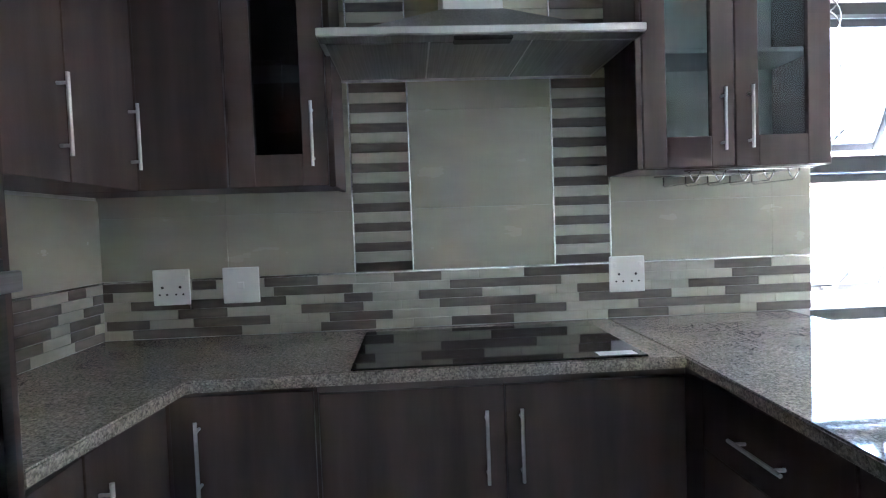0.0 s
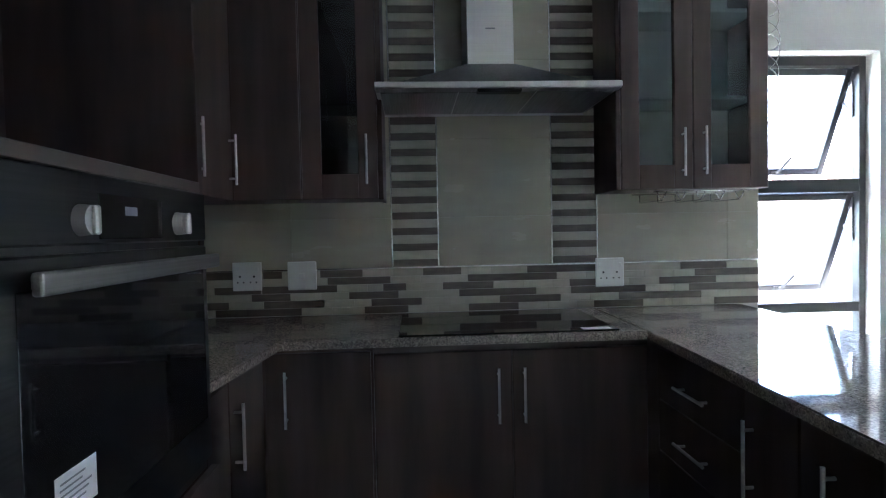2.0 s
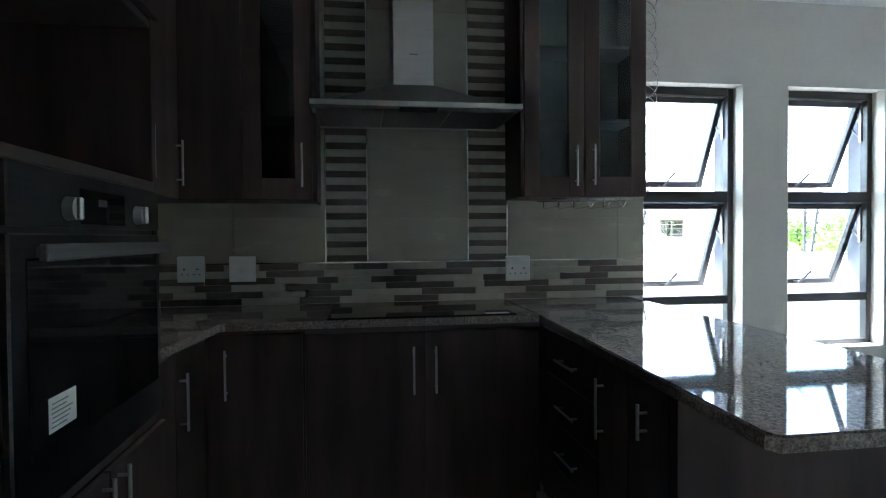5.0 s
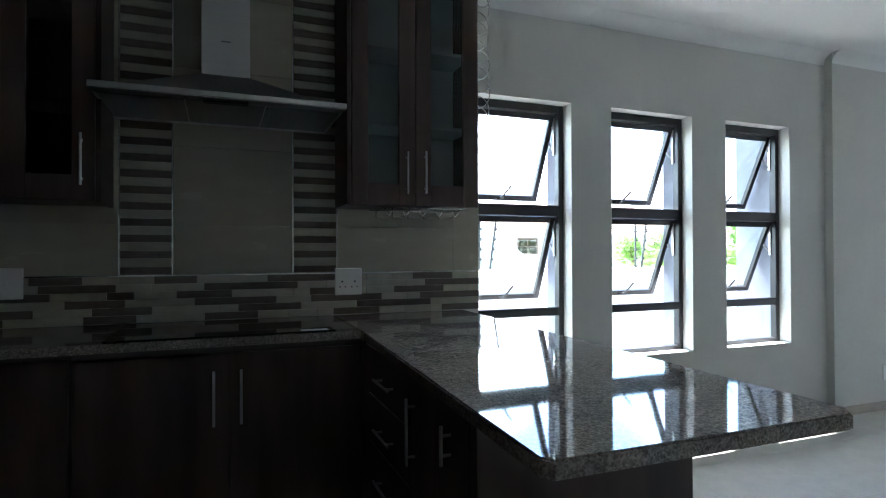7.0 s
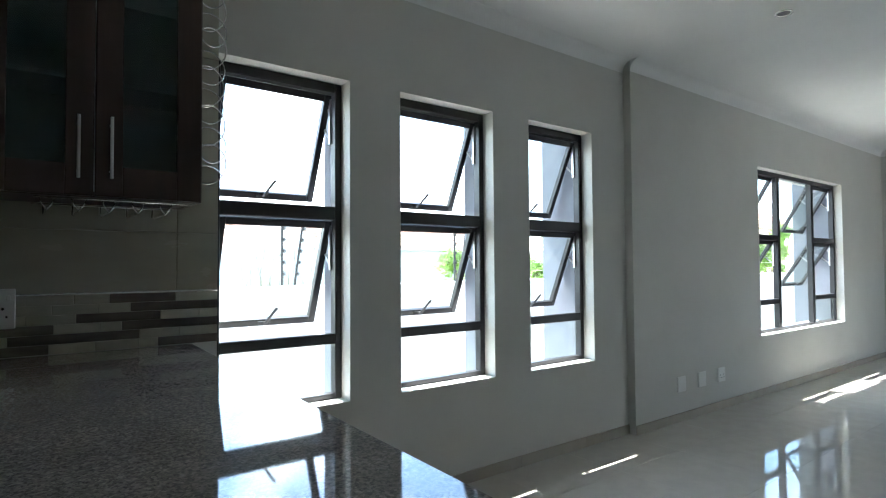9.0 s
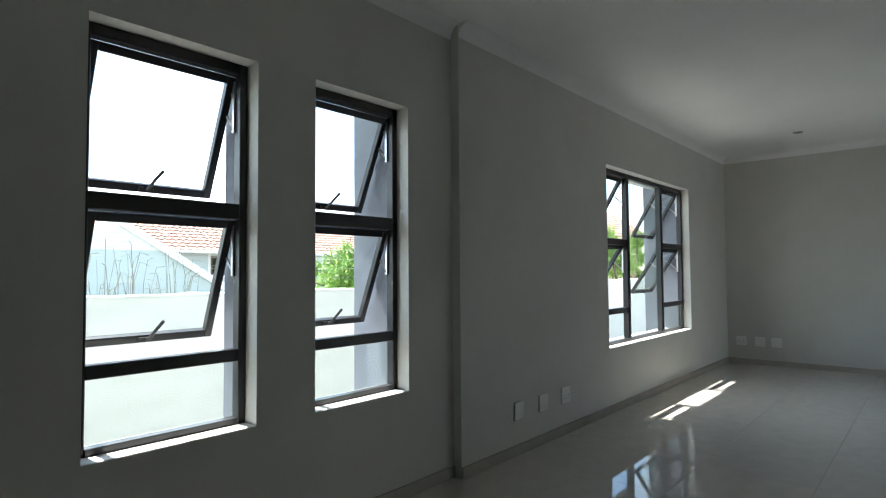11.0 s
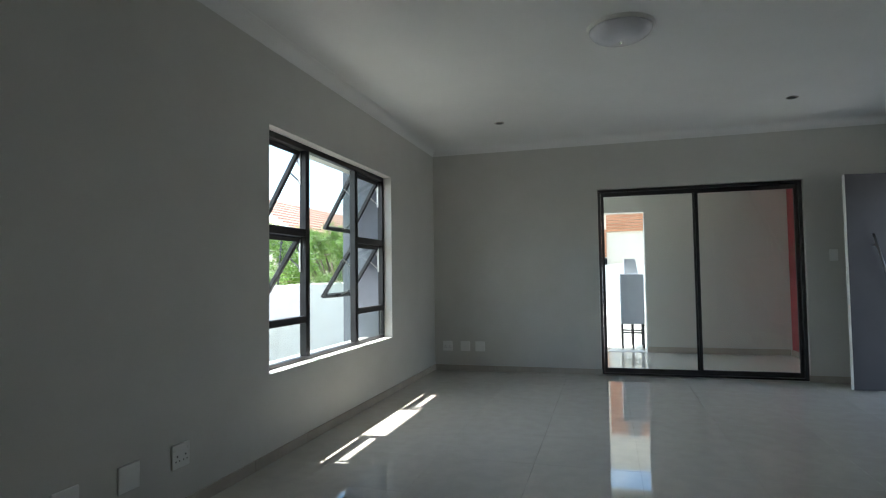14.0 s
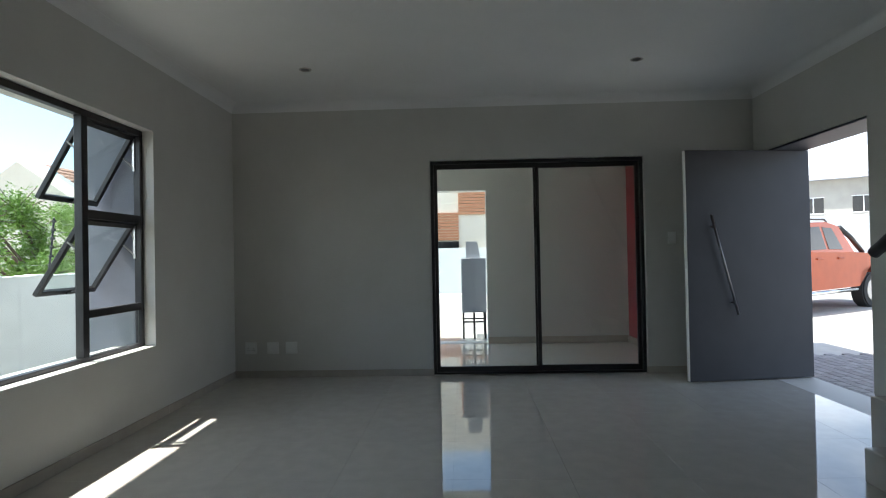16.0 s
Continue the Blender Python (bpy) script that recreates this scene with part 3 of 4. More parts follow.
door_x(u, TY0 + 0.004, TY1 - 0.004, 1.875, 2.595, TX + 0.019, 1, 1.15, 2.0)
# tall cupboard beside it
u = empty("tall_cupboard", (0, 0, 0), 0, "tall dark wood-grain laminate grocery cupboard, closed", "cabinet")
box("body", (LEFT + 0.01, -0.16, 0.0), (TX - 0.004, TY0 - 0.002, 2.6), M_WOOD, u)
door_x(u, -0.16, TY0 - 0.003, 0.105, 2.595, TX + 0.016, 1, -0.1, 1.1, 0.3)

# oven
OY0, OY1 = 0.519, 1.252
o = empty("oven", (0, 0, 0), 0, "built-in stainless steel oven with black glass door and paper label", "oven")
box("body", (-0.74, OY0 + 0.01, 0.706), (TX - 0.004, OY1 + 0.004, 1.364), M_BLACK, o)
box("control_panel", (TX - 0.003, OY0, 1.248), (TX + 0.016, OY1, 1.363), M_OVEN, o, 0.003)
d = box("oven_door", (TX - 0.003, OY0, 0.710), (TX + 0.016, OY1, 1.236), M_OVEN, o, 0.004)
box("window_glass", (TX + 0.0165, OY0 + 0.05, 0.815), (TX + 0.0185, OY1 - 0.03, 1.19), M_BLACKG, d, 0.001)
bm = bmesh.new()
bm_box(bm, (TX + 0.040, OY0 + 0.045, 1.184), (TX + 0.056, OY1 - 0.02, 1.216), 0.004, 2)
for yy in (OY0 + 0.09, OY1 - 0.06):
    bm_box(bm, (TX + 0.017, yy - 0.01, 1.190), (TX + 0.041, yy + 0.01, 1.210), 0.002)
done(bm, "handle", M_STEEL_D, d)
box("display", (TX + 0.0165, 0.772, 1.257), (TX + 0.0185, 1.003, 1.333), M_BLACKG, o, 0.001)
box("clock_face", (TX + 0.0187, 0.855, 1.298), (TX + 0.0192, 0.900, 1.314), M_INK, o, 0)
for yy in (0.722, 1.083):
    bm = bmesh.new()
    bm_cyl(bm, (TX + 0.016, yy, 1.287), (TX + 0.036, yy, 1.287), 0.025, 0.023, 28)
    bm_box(bm, (TX + 0.036, yy - 0.007, 1.264), (TX + 0.046, yy + 0.007, 1.310), 0.003)
    done(bm, "knob", M_STEEL, o)
lab = box("label", (TX + 0.0187, 0.629, 0.852), (TX + 0.0193, 0.734, 0.920), M_LABEL, d, 0)
pb = boxes("printed_bars", [((TX + 0.0194, 0.637 + 0.002 * (k % 3), 0.860 + 0.009 * k), (TX + 0.0197, 0.695 + 0.008 * (k % 4), 0.863 + 0.009 * k)) for k in range(6)], M_INK, d, 0)

# upper units
UZ0, UZ1, UF = 1.40, 2.58, 2.15
u = empty("wall_cabinet", (0, 0, 0), 0, "dark wood-grain wall cabinet with one glass door", "cabinet", "kitchen wall cabinets")
pieces("body", [((-0.235, UF + 0.024, UZ0), (-0.217, 2.44, UZ1)), ((0.077, UF + 0.002, UZ0 - 0.005), (0.095, 2.44, UZ1)), ((-0.217, UF + 0.024, UZ0), (0.077, 2.44, UZ0 + 0.018)),
               ((-0.217, UF + 0.024, UZ1 - 0.018), (0.077, 2.44, UZ1)), ((-0.217, 2.428, UZ0 + 0.018), (0.077, 2.44, UZ1 - 0.018)),
               ((-0.217, UF + 0.05, 1.79), (0.077, 2.428, 1.806)), ((-0.217, UF + 0.05, 2.18), (0.077, 2.428, 2.196))], M_WOOD, u)
door_y(u, -0.233, 0.076, UZ0, UZ1, UF, 0.031, 1.558, 0.2, True)
u = empty("wall_cabinet", (0, 0, 0), 0, "dark wood-grain corner wall cabinet with closed door", "cabinet", "kitchen wall cabinets")
box("body", (LEFT + 0.01, UF + 0.02, UZ0 + 0.001), (-0.237, 2.44, UZ1), M_WOOD, u)
door_y(u, -0.506, -0.237, UZ0, UZ1, UF)
u = empty("wall_cabinet", (0, 0, 0), 0, "dark wood-grain wall cabinet with two closed doors", "cabinet", "kitchen wall cabinets")
LX = -0.508
box("body", (LEFT + 0.01, TY1 + 0.002, UZ0 + 0.001), (LX - 0.02, UF + 0.018, UZ1), M_WOOD, u)
door_x(u, TY1 + 0.004, 1.80, UZ0, UZ1, LX, 1, 1.765, 1.56)
door_x(u, 1.80, UF - 0.002, UZ0, UZ1, LX, 1, 2.112, 1.56)
u = empty("wall_cabinet", (0, 0, 0), 0, "dark wood-grain wall cabinet with two glass doors", "cabinet", "kitchen wall cabinets")
UZ0 = 1.415
ux0, ux1, um = 1.066, 1.722, 1.394
pieces("body", [((ux0, UF + 0.002, UZ0 + 0.002), (ux0 + 0.018, 2.442, UZ1)), ((ux1 - 0.018, UF + 0.002, UZ0 + 0.002), (ux1, 2.442, UZ1)), ((ux0 + 0.018, UF + 0.024, UZ0 + 0.002), (ux1 - 0.018, 2.442, UZ0 + 0.02)),
               ((ux0 + 0.018, UF + 0.024, UZ1 - 0.018), (ux1 - 0.018, 2.442, UZ1))], M_WOOD, u)
pieces("lining", [((ux0 + 0.018, 2.43, UZ0 + 0.02), (ux1 - 0.018, 2.44, UZ1 - 0.018)), ((ux0 + 0.018, UF + 0.05, 1.80), (ux1 - 0.018, 2.43, 1.816)), ((ux0 + 0.018, UF + 0.05, 2.17), (ux1 - 0.018, 2.43, 2.186))], M_WHITE_IN, u)
door_y(u, ux0 + 0.019, um, UZ0 + 0.004, UZ1, UF, um - 0.046, 1.57, 0.2, True)
door_y(u, um, ux1 - 0.001, UZ0 + 0.004, UZ1, UF, um + 0.045, 1.575, 0.2, True)

# stemware rack
bm = bmesh.new()
for k in range(5):
    x = 1.27 + k * 0.085
    zt = UZ0 - 0.008
    bm_tube(bm, [(x - 0.02, UF + 0.03, zt), (x - 0.012, UF + 0.03, zt - 0.02), (x, UF + 0.03, zt - 0.036), (x, 2.40, zt - 0.036), (x, 2.415, zt - 0.03), (x, 2.415, zt)], 0.0028, 6)
    bm_tube(bm, [(x + 0.02, UF + 0.03, zt), (x + 0.012, UF + 0.03, zt - 0.02), (x, UF + 0.03, zt - 0.036)], 0.0028, 6)
bm_tube(bm, [(1.235, UF + 0.03, UZ0 - 0.005), (1.68, UF + 0.03, UZ0 - 0.005)], 0.003, 6)
bm_tube(bm, [(1.235, 2.415, UZ0 - 0.005), (1.68, 2.415, UZ0 - 0.005)], 0.003, 6)
tagged(done(bm, "stemware_rack", M_CHROME, None, True), "chrome wire stemware rack hung under the wall cabinet", "glass rack")

# extractor hood
h = empty("extractor_hood", (0.553, 2.445, 1.8), 0, "stainless steel chimney extractor hood with pyramid canopy", "extractor hood")
hb = bmesh.new()
bm_box(hb, (-0.473, -0.482, 0.0), (0.473, 0.0, 0.024), 0.003)
done(hb, "canopy", M_STEEL, h)
bm = bmesh.new()
lo = [(-0.455, -0.40), (0.455, -0.40), (0.455, 0), (-0.455, 0)]
up = [(-0.10, -0.25), (0.10, -0.25), (0.10, 0), (-0.10, 0)]
va = [bm.verts.new((x, y, 0.0245)) for x, y in lo]
vb = [bm.verts.new((x, y, 0.155)) for x, y in up]
for k in range(4):
    bm.faces.new((va[k], va[(k + 1) % 4], vb[(k + 1) % 4], vb[k]))
bm.faces.new(va[::-1]); bm.faces.new(vb)
done(bm, "pyramid", M_STEEL_D, h)
box("chimney", (-0.098, -0.245, 0.152), (0.098, 0.0, 0.84), M_STEEL, h, 0.002)
box("name_plate", (-0.02, -0.247, 0.30), (0.02, -0.2455, 0.306), M_INK, h, 0)
for a, b in ((-0.455, -0.155), (-0.15, 0.15), (0.155, 0.455)):
    box("filter", (a, -0.42, -0.006), (b, -0.02, -0.0005), M_STEEL_D, h, 0.002)
# darker steel sheet added so the canopy's front edge looks shaded from below
box("underside", (-0.47, -0.479, -0.0035), (0.47, -0.422, -0.0004), M_STEEL_D, h, 0.001)
box("control_strip", (-0.085, -0.478, -0.016), (0.085, -0.43, -0.0005), M_BLACK, h, 0.004)
box("lip", (-0.46, -0.018, -0.012), (0.46, -0.004, -0.0005), M_STEEL, h, 0.001)

# hob
o = empty("hob", (0.553, 2.09, CT + 0.001), 0, "black glass ceramic hob set in the worktop", "hob")
box("glass_top", (-0.40, -0.262, 0), (0.40, 0.262, 0.006), M_BLACKG, o, 0.002)
box("label", (0.27, -0.25, 0.0062), (0.375, -0.205, 0.0066), M_LABEL, o, 0)


# wall plates
def plate(name, m, w, h, holes, label, group):
    """A white moulded wall plate facing -y at the pose m, with dark slots."""
    o = new(name)
    tagged(o, label, "socket" if holes else "wall plate", group)
    box("cover", (-w / 2, -0.011, -h / 2), (w / 2, 0, h / 2), M_PLAST, o, 0.004, 2)
    if holes == "double":
        bm = bmesh.new()
        for sx in (-1, 1):
            c = sx * w * 0.22
            bm_cyl(bm, (c + sx * w * 0.02, -0.0105, h * 0.0), (c + sx * w * 0.02, -0.0118, 0.0), 0.0048, seg=12)
            for dx in (-1, 1):
                bm_cyl(bm, (c + dx * w * 0.10, -0.0105, -h * 0.2), (c + dx * w * 0.10, -0.0118, -h * 0.2), 0.0036, seg=12)
        tagged(done(bm, "slots", M_BLACK, o), kind="stuff")
        pieces("switch", [((sx * w * 0.36 - 0.006, -0.0145, h * 0.2), (sx * w * 0.36 + 0.006, -0.0108, h * 0.33)) for sx in (-1, 1)], M_PLAST, o, 0.001)
    elif holes == "switch":
        box("switch", (-0.012, -0.015, -0.012), (0.012, -0.0108, 0.012), M_PLAST, o, 0.002)
    o.matrix_basis = m
    return o


TF = WY - 0.012
plate("wall_socket", pose(-0.545, TF, 1.072), 0.13, 0.13, "double", "white double wall socket on the tiled splashback", "kitchen sockets")
plate("wall_switch", pose(-0.298, TF, 1.070), 0.13, 0.13, "switch", "white isolator switch on the tiled splashback", "kitchen sockets")
plate("wall_socket", pose(1.132, TF, 1.052), 0.135, 0.135, "double", "white double wall socket on the tiled splashback", "kitchen sockets")
for x, k in ((5.262, ""), (5.562, ""), (5.872, "double")):
    plate("wall_socket" if k else "blank_plate", pose(x, RY - 0.001, 0.28), 0.115, 0.115, k, "white square wall plate low on the wall", "lounge wall plates")
for y, k in ((2.235, "double"), (2.02, ""), (1.84, "")):
    plate("wall_socket" if k else "blank_plate", pose(FAR - 0.001, y, 0.285, 0, 0, -90), 0.115, 0.115, k, "white square wall plate low on the wall", "lounge wall plates")
plate("light_switch", pose(FAR - 0.001, -1.81, 1.275, 0, 0, -90), 0.075, 0.115, "switch", "white light switch beside the sliding door", "")

# wire coil by the window
bm = bmesh.new()
pts = []
for k in range(15 * 20 + 1):
    a = k / 20 * math.tau
    pts.append((1.775 + 0.052 * math.cos(a) + 0.006 * math.sin(k * 0.05), 2.24 + 0.03 * math.sin(a * 0.5), 1.50 + 0.052 * math.sin(a) + k / 20 * 0.073))
bm_tube(bm, pts, 0.0028, 5)
bm_tube(bm, [(1.775, 2.24, 2.58), (1.775, 2.24, CEIL)], 0.002, 5)
tagged(done(bm, "wire_coil", M_CHROME, None, True), "thin springy steel wire coil hanging from the ceiling", "wire decoration")

# ---- ceiling lamps ----
bm = bmesh.new()
bmesh.ops.create_uvsphere(bm, u_segments=40, v_segments=20, radius=0.19)
bmesh.ops.bisect_plane(bm, geom=bm.verts[:] + bm.edges[:] + bm.faces[:], plane_co=(0, 0, 0), plane_no=(0, 0, 1), clear_outer=True)
bmesh.ops.scale(bm, vec=(1, 1, 0.42), verts=bm.verts)
o = empty("ceiling_lamp", (7.18, 0.27, CEIL), 0, "round white opal glass dome ceiling lamp, switched off", "ceiling lamp")
bmesh.ops.translate(bm, vec=(0, 0, -0.018), verts=bm.verts)
done(bm, "dome", M_DOME, o, True)
bm = bmesh.new()
bm_cyl(bm, (0, 0, -0.02), (0, 0, 0), 0.197, 0.205, 48)
done(bm, "base_ring", M_PLAST, o)
bm = bmesh.new()
bm_cyl(bm, (0, 0, -0.105), (0, 0, -0.095), 0.008, 0.012, 12)
done(bm, "finial", M_CHROME, o)


def downlight(x, y):
    o = empty("downlight", (x, y, CEIL), 0, "recessed chrome-ringed ceiling downlight, switched off", "downlight", "downlights")
    bm = bmesh.new()
    prof = [(0.050, 0.0), (0.049, -0.005), (0.040, -0.006), (0.032, -0.002)]
    rings = [[bm.verts.new((r * math.cos(k * math.tau / 28), r * math.sin(k * math.tau / 28), z)) for k in range(28)] for r, z in prof]
    for a, b in zip(rings, rings[1:]):
        for k in range(28):
            bm.faces.new((a[k], a[(k + 1) % 28], b[(k + 1) % 28], b[k]))
    done(bm, "ring", M_CHROME, o, True)
    bm = bmesh.new()
    bm_cyl(bm, (0, 0, -0.003), (0, 0, 0.0), 0.034, seg=24)
    done(bm, "bulb_face", M_BLACK, o)


for x, y in ((9.15, 1.39), (9.15, -1.22), (4.75, 1.41)):
    downlight(x, y)

# ---- stair foot and rail ----
o = empty("staircase", (0, 0, 0), 0, "pale tiled stair foot with dark metal handrail", "staircase")
box("step", (6.9, -2.034, 0.0), (7.55, -1.78, 0.17), M_SKIRT, o, 0.006)
box("step", (6.9, FRONT + 0.004, 0.0), (7.87, -2.036, 0.34), M_SKIRT, o, 0.006)
for k in range(6):
    box("step", (6.62 - 0.27 * k, FRONT + 0.004, 0.0), (6.888 - 0.27 * k, -2.036, 0.51 + 0.17 * k), M_SKIRT, o, 0.006)
bm = bmesh.new()
bm_tube(bm, [(7.90, -2.10, 1.115), (7.78, -2.10, 1.19), (5.6, -2.10, 2.55)], 0.032, 14)
done(bm, "handrail", M_ALU, o, True)
for k, x in enumerate((7.74, 7.66, 7.30, 6.95, 6.70, 6.43)):
    bm = bmesh.new()
    bm_cyl(bm, (x, -2.10, 0.338 if x > 6.9 else 0.505 + 0.17 * (k - 4)), (x, -2.10, 1.19 + (7.78 - x) * 0.624), 0.013, seg=12)
    done(bm, "baluster", M_STEEL, o)

# ---- covered patio behind the sliding door ----
PF = 12.1
tagged(box("patio_ceiling", (FAR + 0.24, -2.15, 2.6), (PF + 0.22, 2.7, 2.72), M_CEIL, bevel=0), "white patio ceiling", "ceiling", kind="structure")
wall("wall_patio_east", (PF, -2.15, -0.2), (PF + 0.2, 2.7, 2.6), 1, [(-0.14, 1.45, 0.0, 1.99)], M_WALL, "light grey painted patio wall with an open doorway")
wall("wall_patio_south", (FAR + 0.24, -2.15, -0.2), (PF, -1.95, 2.6), 0, [], M_RED, "deep red painted patio side wall")
tagged(box("skirting", (FAR + 0.26, -1.949, 0.0), (PF - 0.01, -1.937, 0.08), M_SKIRT, bevel=0.001), "pale tiled skirting along the red wall", "skirting", kind="structure")
tagged(box("skirting", (PF - 0.012, -1.93, 0.0), (PF - 0.001, -0.14, 0.08), M_SKIRT, bevel=0.001), "pale tiled skirting along the patio wall", "skirting", kind="structure")
tagged(box("patio_floor", (FAR + 0.112, -2.15, -0.12), (13.4, 2.7, -0.004), M_FLOOR, bevel=0.002), "polished pale porcelain patio floor", "floor", kind="structure")
# braai on its stand
o = empty("braai", (12.75, 0.03, -0.004), 0, "grey steel barbecue box with chimney cowl on a metal stand", "barbecue")
box("firebox", (-0.22, -0.17, 0.36), (0.22, 0.17, 1.11), M_EXT, o, 0.01)
bm = bmesh.new()
va = [bm.verts.new((x, y, 1.112)) for x, y in ((-0.12, -0.10), (0.12, -0.10), (0.12, 0.10), (-0.12, 0.10))]
vb = [bm.verts.new((x, y, 1.34)) for x, y in ((-0.12, -0.06), (0.12, -0.06), (0.12, 0.10), (-0.12, 0.10))]
for k in range(4):
    bm.faces.new((va[k], va[(k + 1) % 4], vb[(k + 1) % 4], vb[k]))
bm.faces.new(va[::-1]); bm.faces.new(vb)
done(bm, "cowl", M_EXT, o)
for sx in (-0.2, 0.2):
    for sy in (-0.15, 0.0, 0.15):
        box("leg", (sx - 0.012, sy - 0.012, 0.0), (sx + 0.012, sy + 0.012, 0.36), M_ALU, o)
    box("cross_bar", (sx - 0.010, -0.138, 0.22), (sx + 0.010, 0.138, 0.24), M_ALU, o)

# ---- outdoors ----
GZ = -0.14
GN = -0.95                # the garden lies lower on the window side
bm = bmesh.new()
rows = [[bm.verts.new((x, y, z)) for x in (-600, 600)] for y, z in ((-600, GZ), (2.74, GZ), (2.75, GN), (600, GN))]
for p, q in zip(rows, rows[1:]):
    bm.faces.new((p[0], p[1], q[1], q[0]))
tagged(done(bm, "ground", M_EARTH), "pale dry earth and paving reaching to the horizon", "ground", kind="structure")
# boundary wall with a rough mortar top
bm = bmesh.new()
random.seed(4)
bm_box(bm, (-14, 6.0, GN), (34, 6.2, 0.965))
for k in range(320):
    x = -14 + 48 * k / 320
    hh = 0.012 + 0.02 * random.random()
    bm_box(bm, (x, 5.985 + 0.01 * random.random(), 0.955), (x + 0.16, 6.21, 0.965 + hh), 0.006)
tagged(done(bm, "boundary_wall", M_BWALL), "white plastered boundary wall with rough mortar top", "garden wall", kind="structure")
tagged(box("boundary_wall", (24.0, -4, GN), (24.2, 5.98, 1.4), M_BWALL), "white plastered boundary wall", "garden wall", kind="structure")
tagged(box("boundary_wall", (26.0, -40, GZ), (26.2, -4, 2.3), M_BWALL), "white plastered boundary wall across the drive", "garden wall", kind="structure")


def fence_post(x, y, lean):
    o = empty("fence_post", (x, y, 0.95), 0, "black electric fence post with insulators on the wall", "fence post", "electric fence posts")
    bm = bmesh.new()
    top = (lean, 0.0, 0.85)
    bm_tube(bm, [(0, 0, 0), top], 0.014, 8)
    for k in range(6):
        p = Vector(top) * (0.2 + 0.15 * k)
        bm_cyl(bm, p + Vector((-0.005, -0.03, 0)), p + Vector((0.03, 0.03, 0)), 0.018, 0.026, 10)
    done(bm, "post", M_BLACK, o)


for x, l in ((3.58, 0.0), (3.72, 0.12), (6.02, 0.0), (6.12, 0.12), (12.6, 0.12), (18.0, 0.12)):
    fence_post(x, 6.1, l)
bm = bmesh.new()
for k in range(6):
    bm_tube(bm, [(-14 + 4 * j, 6.1, 1.12 + 0.12 * k) for j in range(13)], 0.0009, 4)
tagged(done(bm, "fence_wires", M_STEEL), "thin electric fence wires over the wall", "fence wire", kind="stuff")


def tiled_roof(par, x0, x1, y0, z0, y1, z1):
    """A slope of pan tiles from eave to ridge: a deck, and courses of rounded tiles joined."""
    bm = bmesh.new()
    n = Vector((0, y1 - y0, z1 - z0))
    L = n.length
    n.normalize()
    rows, cols = int(L / 0.34), int((x1 - x0) / 0.30)
    for r in range(rows):
        a = Vector((0, y0, z0)) + n * (L * r / rows)
        b = Vector((0, y0, z0)) + n * (L * (r + 1.1) / rows)
        up = Vector((0, -n.z, n.y))
        va, vb = [], []
        for c in range(cols * 2 + 1):
            x = x0 + (x1 - x0) * c / (cols * 2)
            w = 0.05 if c % 2 else 0.0
            va.append(bm.verts.new(a + up * (0.05 + w) + Vector((x, 0, 0))))
            vb.append(bm.verts.new(b + up * (0.0 + w) + Vector((x, 0, 0))))
        vc = [bm.verts.new(v.co - up * 0.06) for v in va]
        for c in range(cols * 2):
            bm.faces.new((va[c], va[c + 1], vb[c + 1], vb[c]))
            bm.faces.new((vc[c], vc[c + 1], va[c + 1], va[c]))
    t = done(bm, "roof_tiles", M_ROOF, par)
    return tagged(t, kind="stuff")


def house_window(par, x0, x1, z0, z1, y):
    w = boxes("window", [((x0, y - 0.03, z0), (x0 + 0.06, y, z1)), ((x1 - 0.06, y - 0.03, z0), (x1, y, z1)), ((x0, y - 0.03, z0), (x1, y, z0 + 0.06)), ((x0, y - 0.03, z1 - 0.06), (x1, y, z1)),
                         (((x0 + x1) / 2 - 0.03, y - 0.025, z0), ((x0 + x1) / 2 + 0.03, y, z1)), ((x0, y - 0.025, (z0 + z1) / 2 - 0.02), (x1, y, (z0 + z1) / 2 + 0.02))], M_BARK, par, 0)
    box("glazing", (x0 + 0.02, y - 0.015, z0 + 0.02), (x1 - 0.02, y - 0.008, z1 - 0.02), M_BLACKG, w, 0)
    pieces("surround", [((x0 - 0.12, y - 0.05, z0 - 0.14), (x1 + 0.12, y - 0.001, z0 - 0.01)), ((x0 - 0.12, y - 0.02, z0 - 0.01), (x0 - 0.01, y - 0.001, z1 + 0.12)), ((x1 + 0.01, y - 0.02, z0 - 0.01), (x1 + 0.12, y - 0.001, z1 + 0.12))], M_TRIMW, w, 0)


h = empty("neighbour_house", (0, 0, 0), 0, "blue-grey plastered house with terracotta pan tile roof", "house")
box("wall", (2, 24, GN), (24, 30, 2.2), M_GREYBLUE, h, 0)
tiled_roof(h, 1.5, 24.5, 23.5, 2.15, 27.4, 3.95)
box("gutter", (1.5, 23.38, 2.06), (24.5, 23.5, 2.18), M_TRIMW, h, 0.01)
house_window(h, 14.0, 15.15, 1.15, 1.95, 24.0)
h = empty("gable_house", (0, 0, 0), 0, "blue-grey gabled house wing with white siding and bargeboards", "house")
box("wall", (5.6, 19.2, GN), (11.6, 23.0, 1.0), M_GREYBLUE, h, 0)
bm = bmesh.new()
bm_prism(bm, [(5.6, 1.0), (11.6, 1.0), (8.6, 2.85)], 19.2, 23.0, 1)
done(bm, "gable_wall", M_GREYBLUE, h)
for k in range(7):
    z = 1.95 + 0.13 * k
    half = (2.85 - z) / 1.85 * 3.0
    box("siding_board", (8.6 - half, 19.16, z), (8.6 + half, 19.195, z + 0.118), M_TRIMW, h, 0)
bm = bmesh.new()
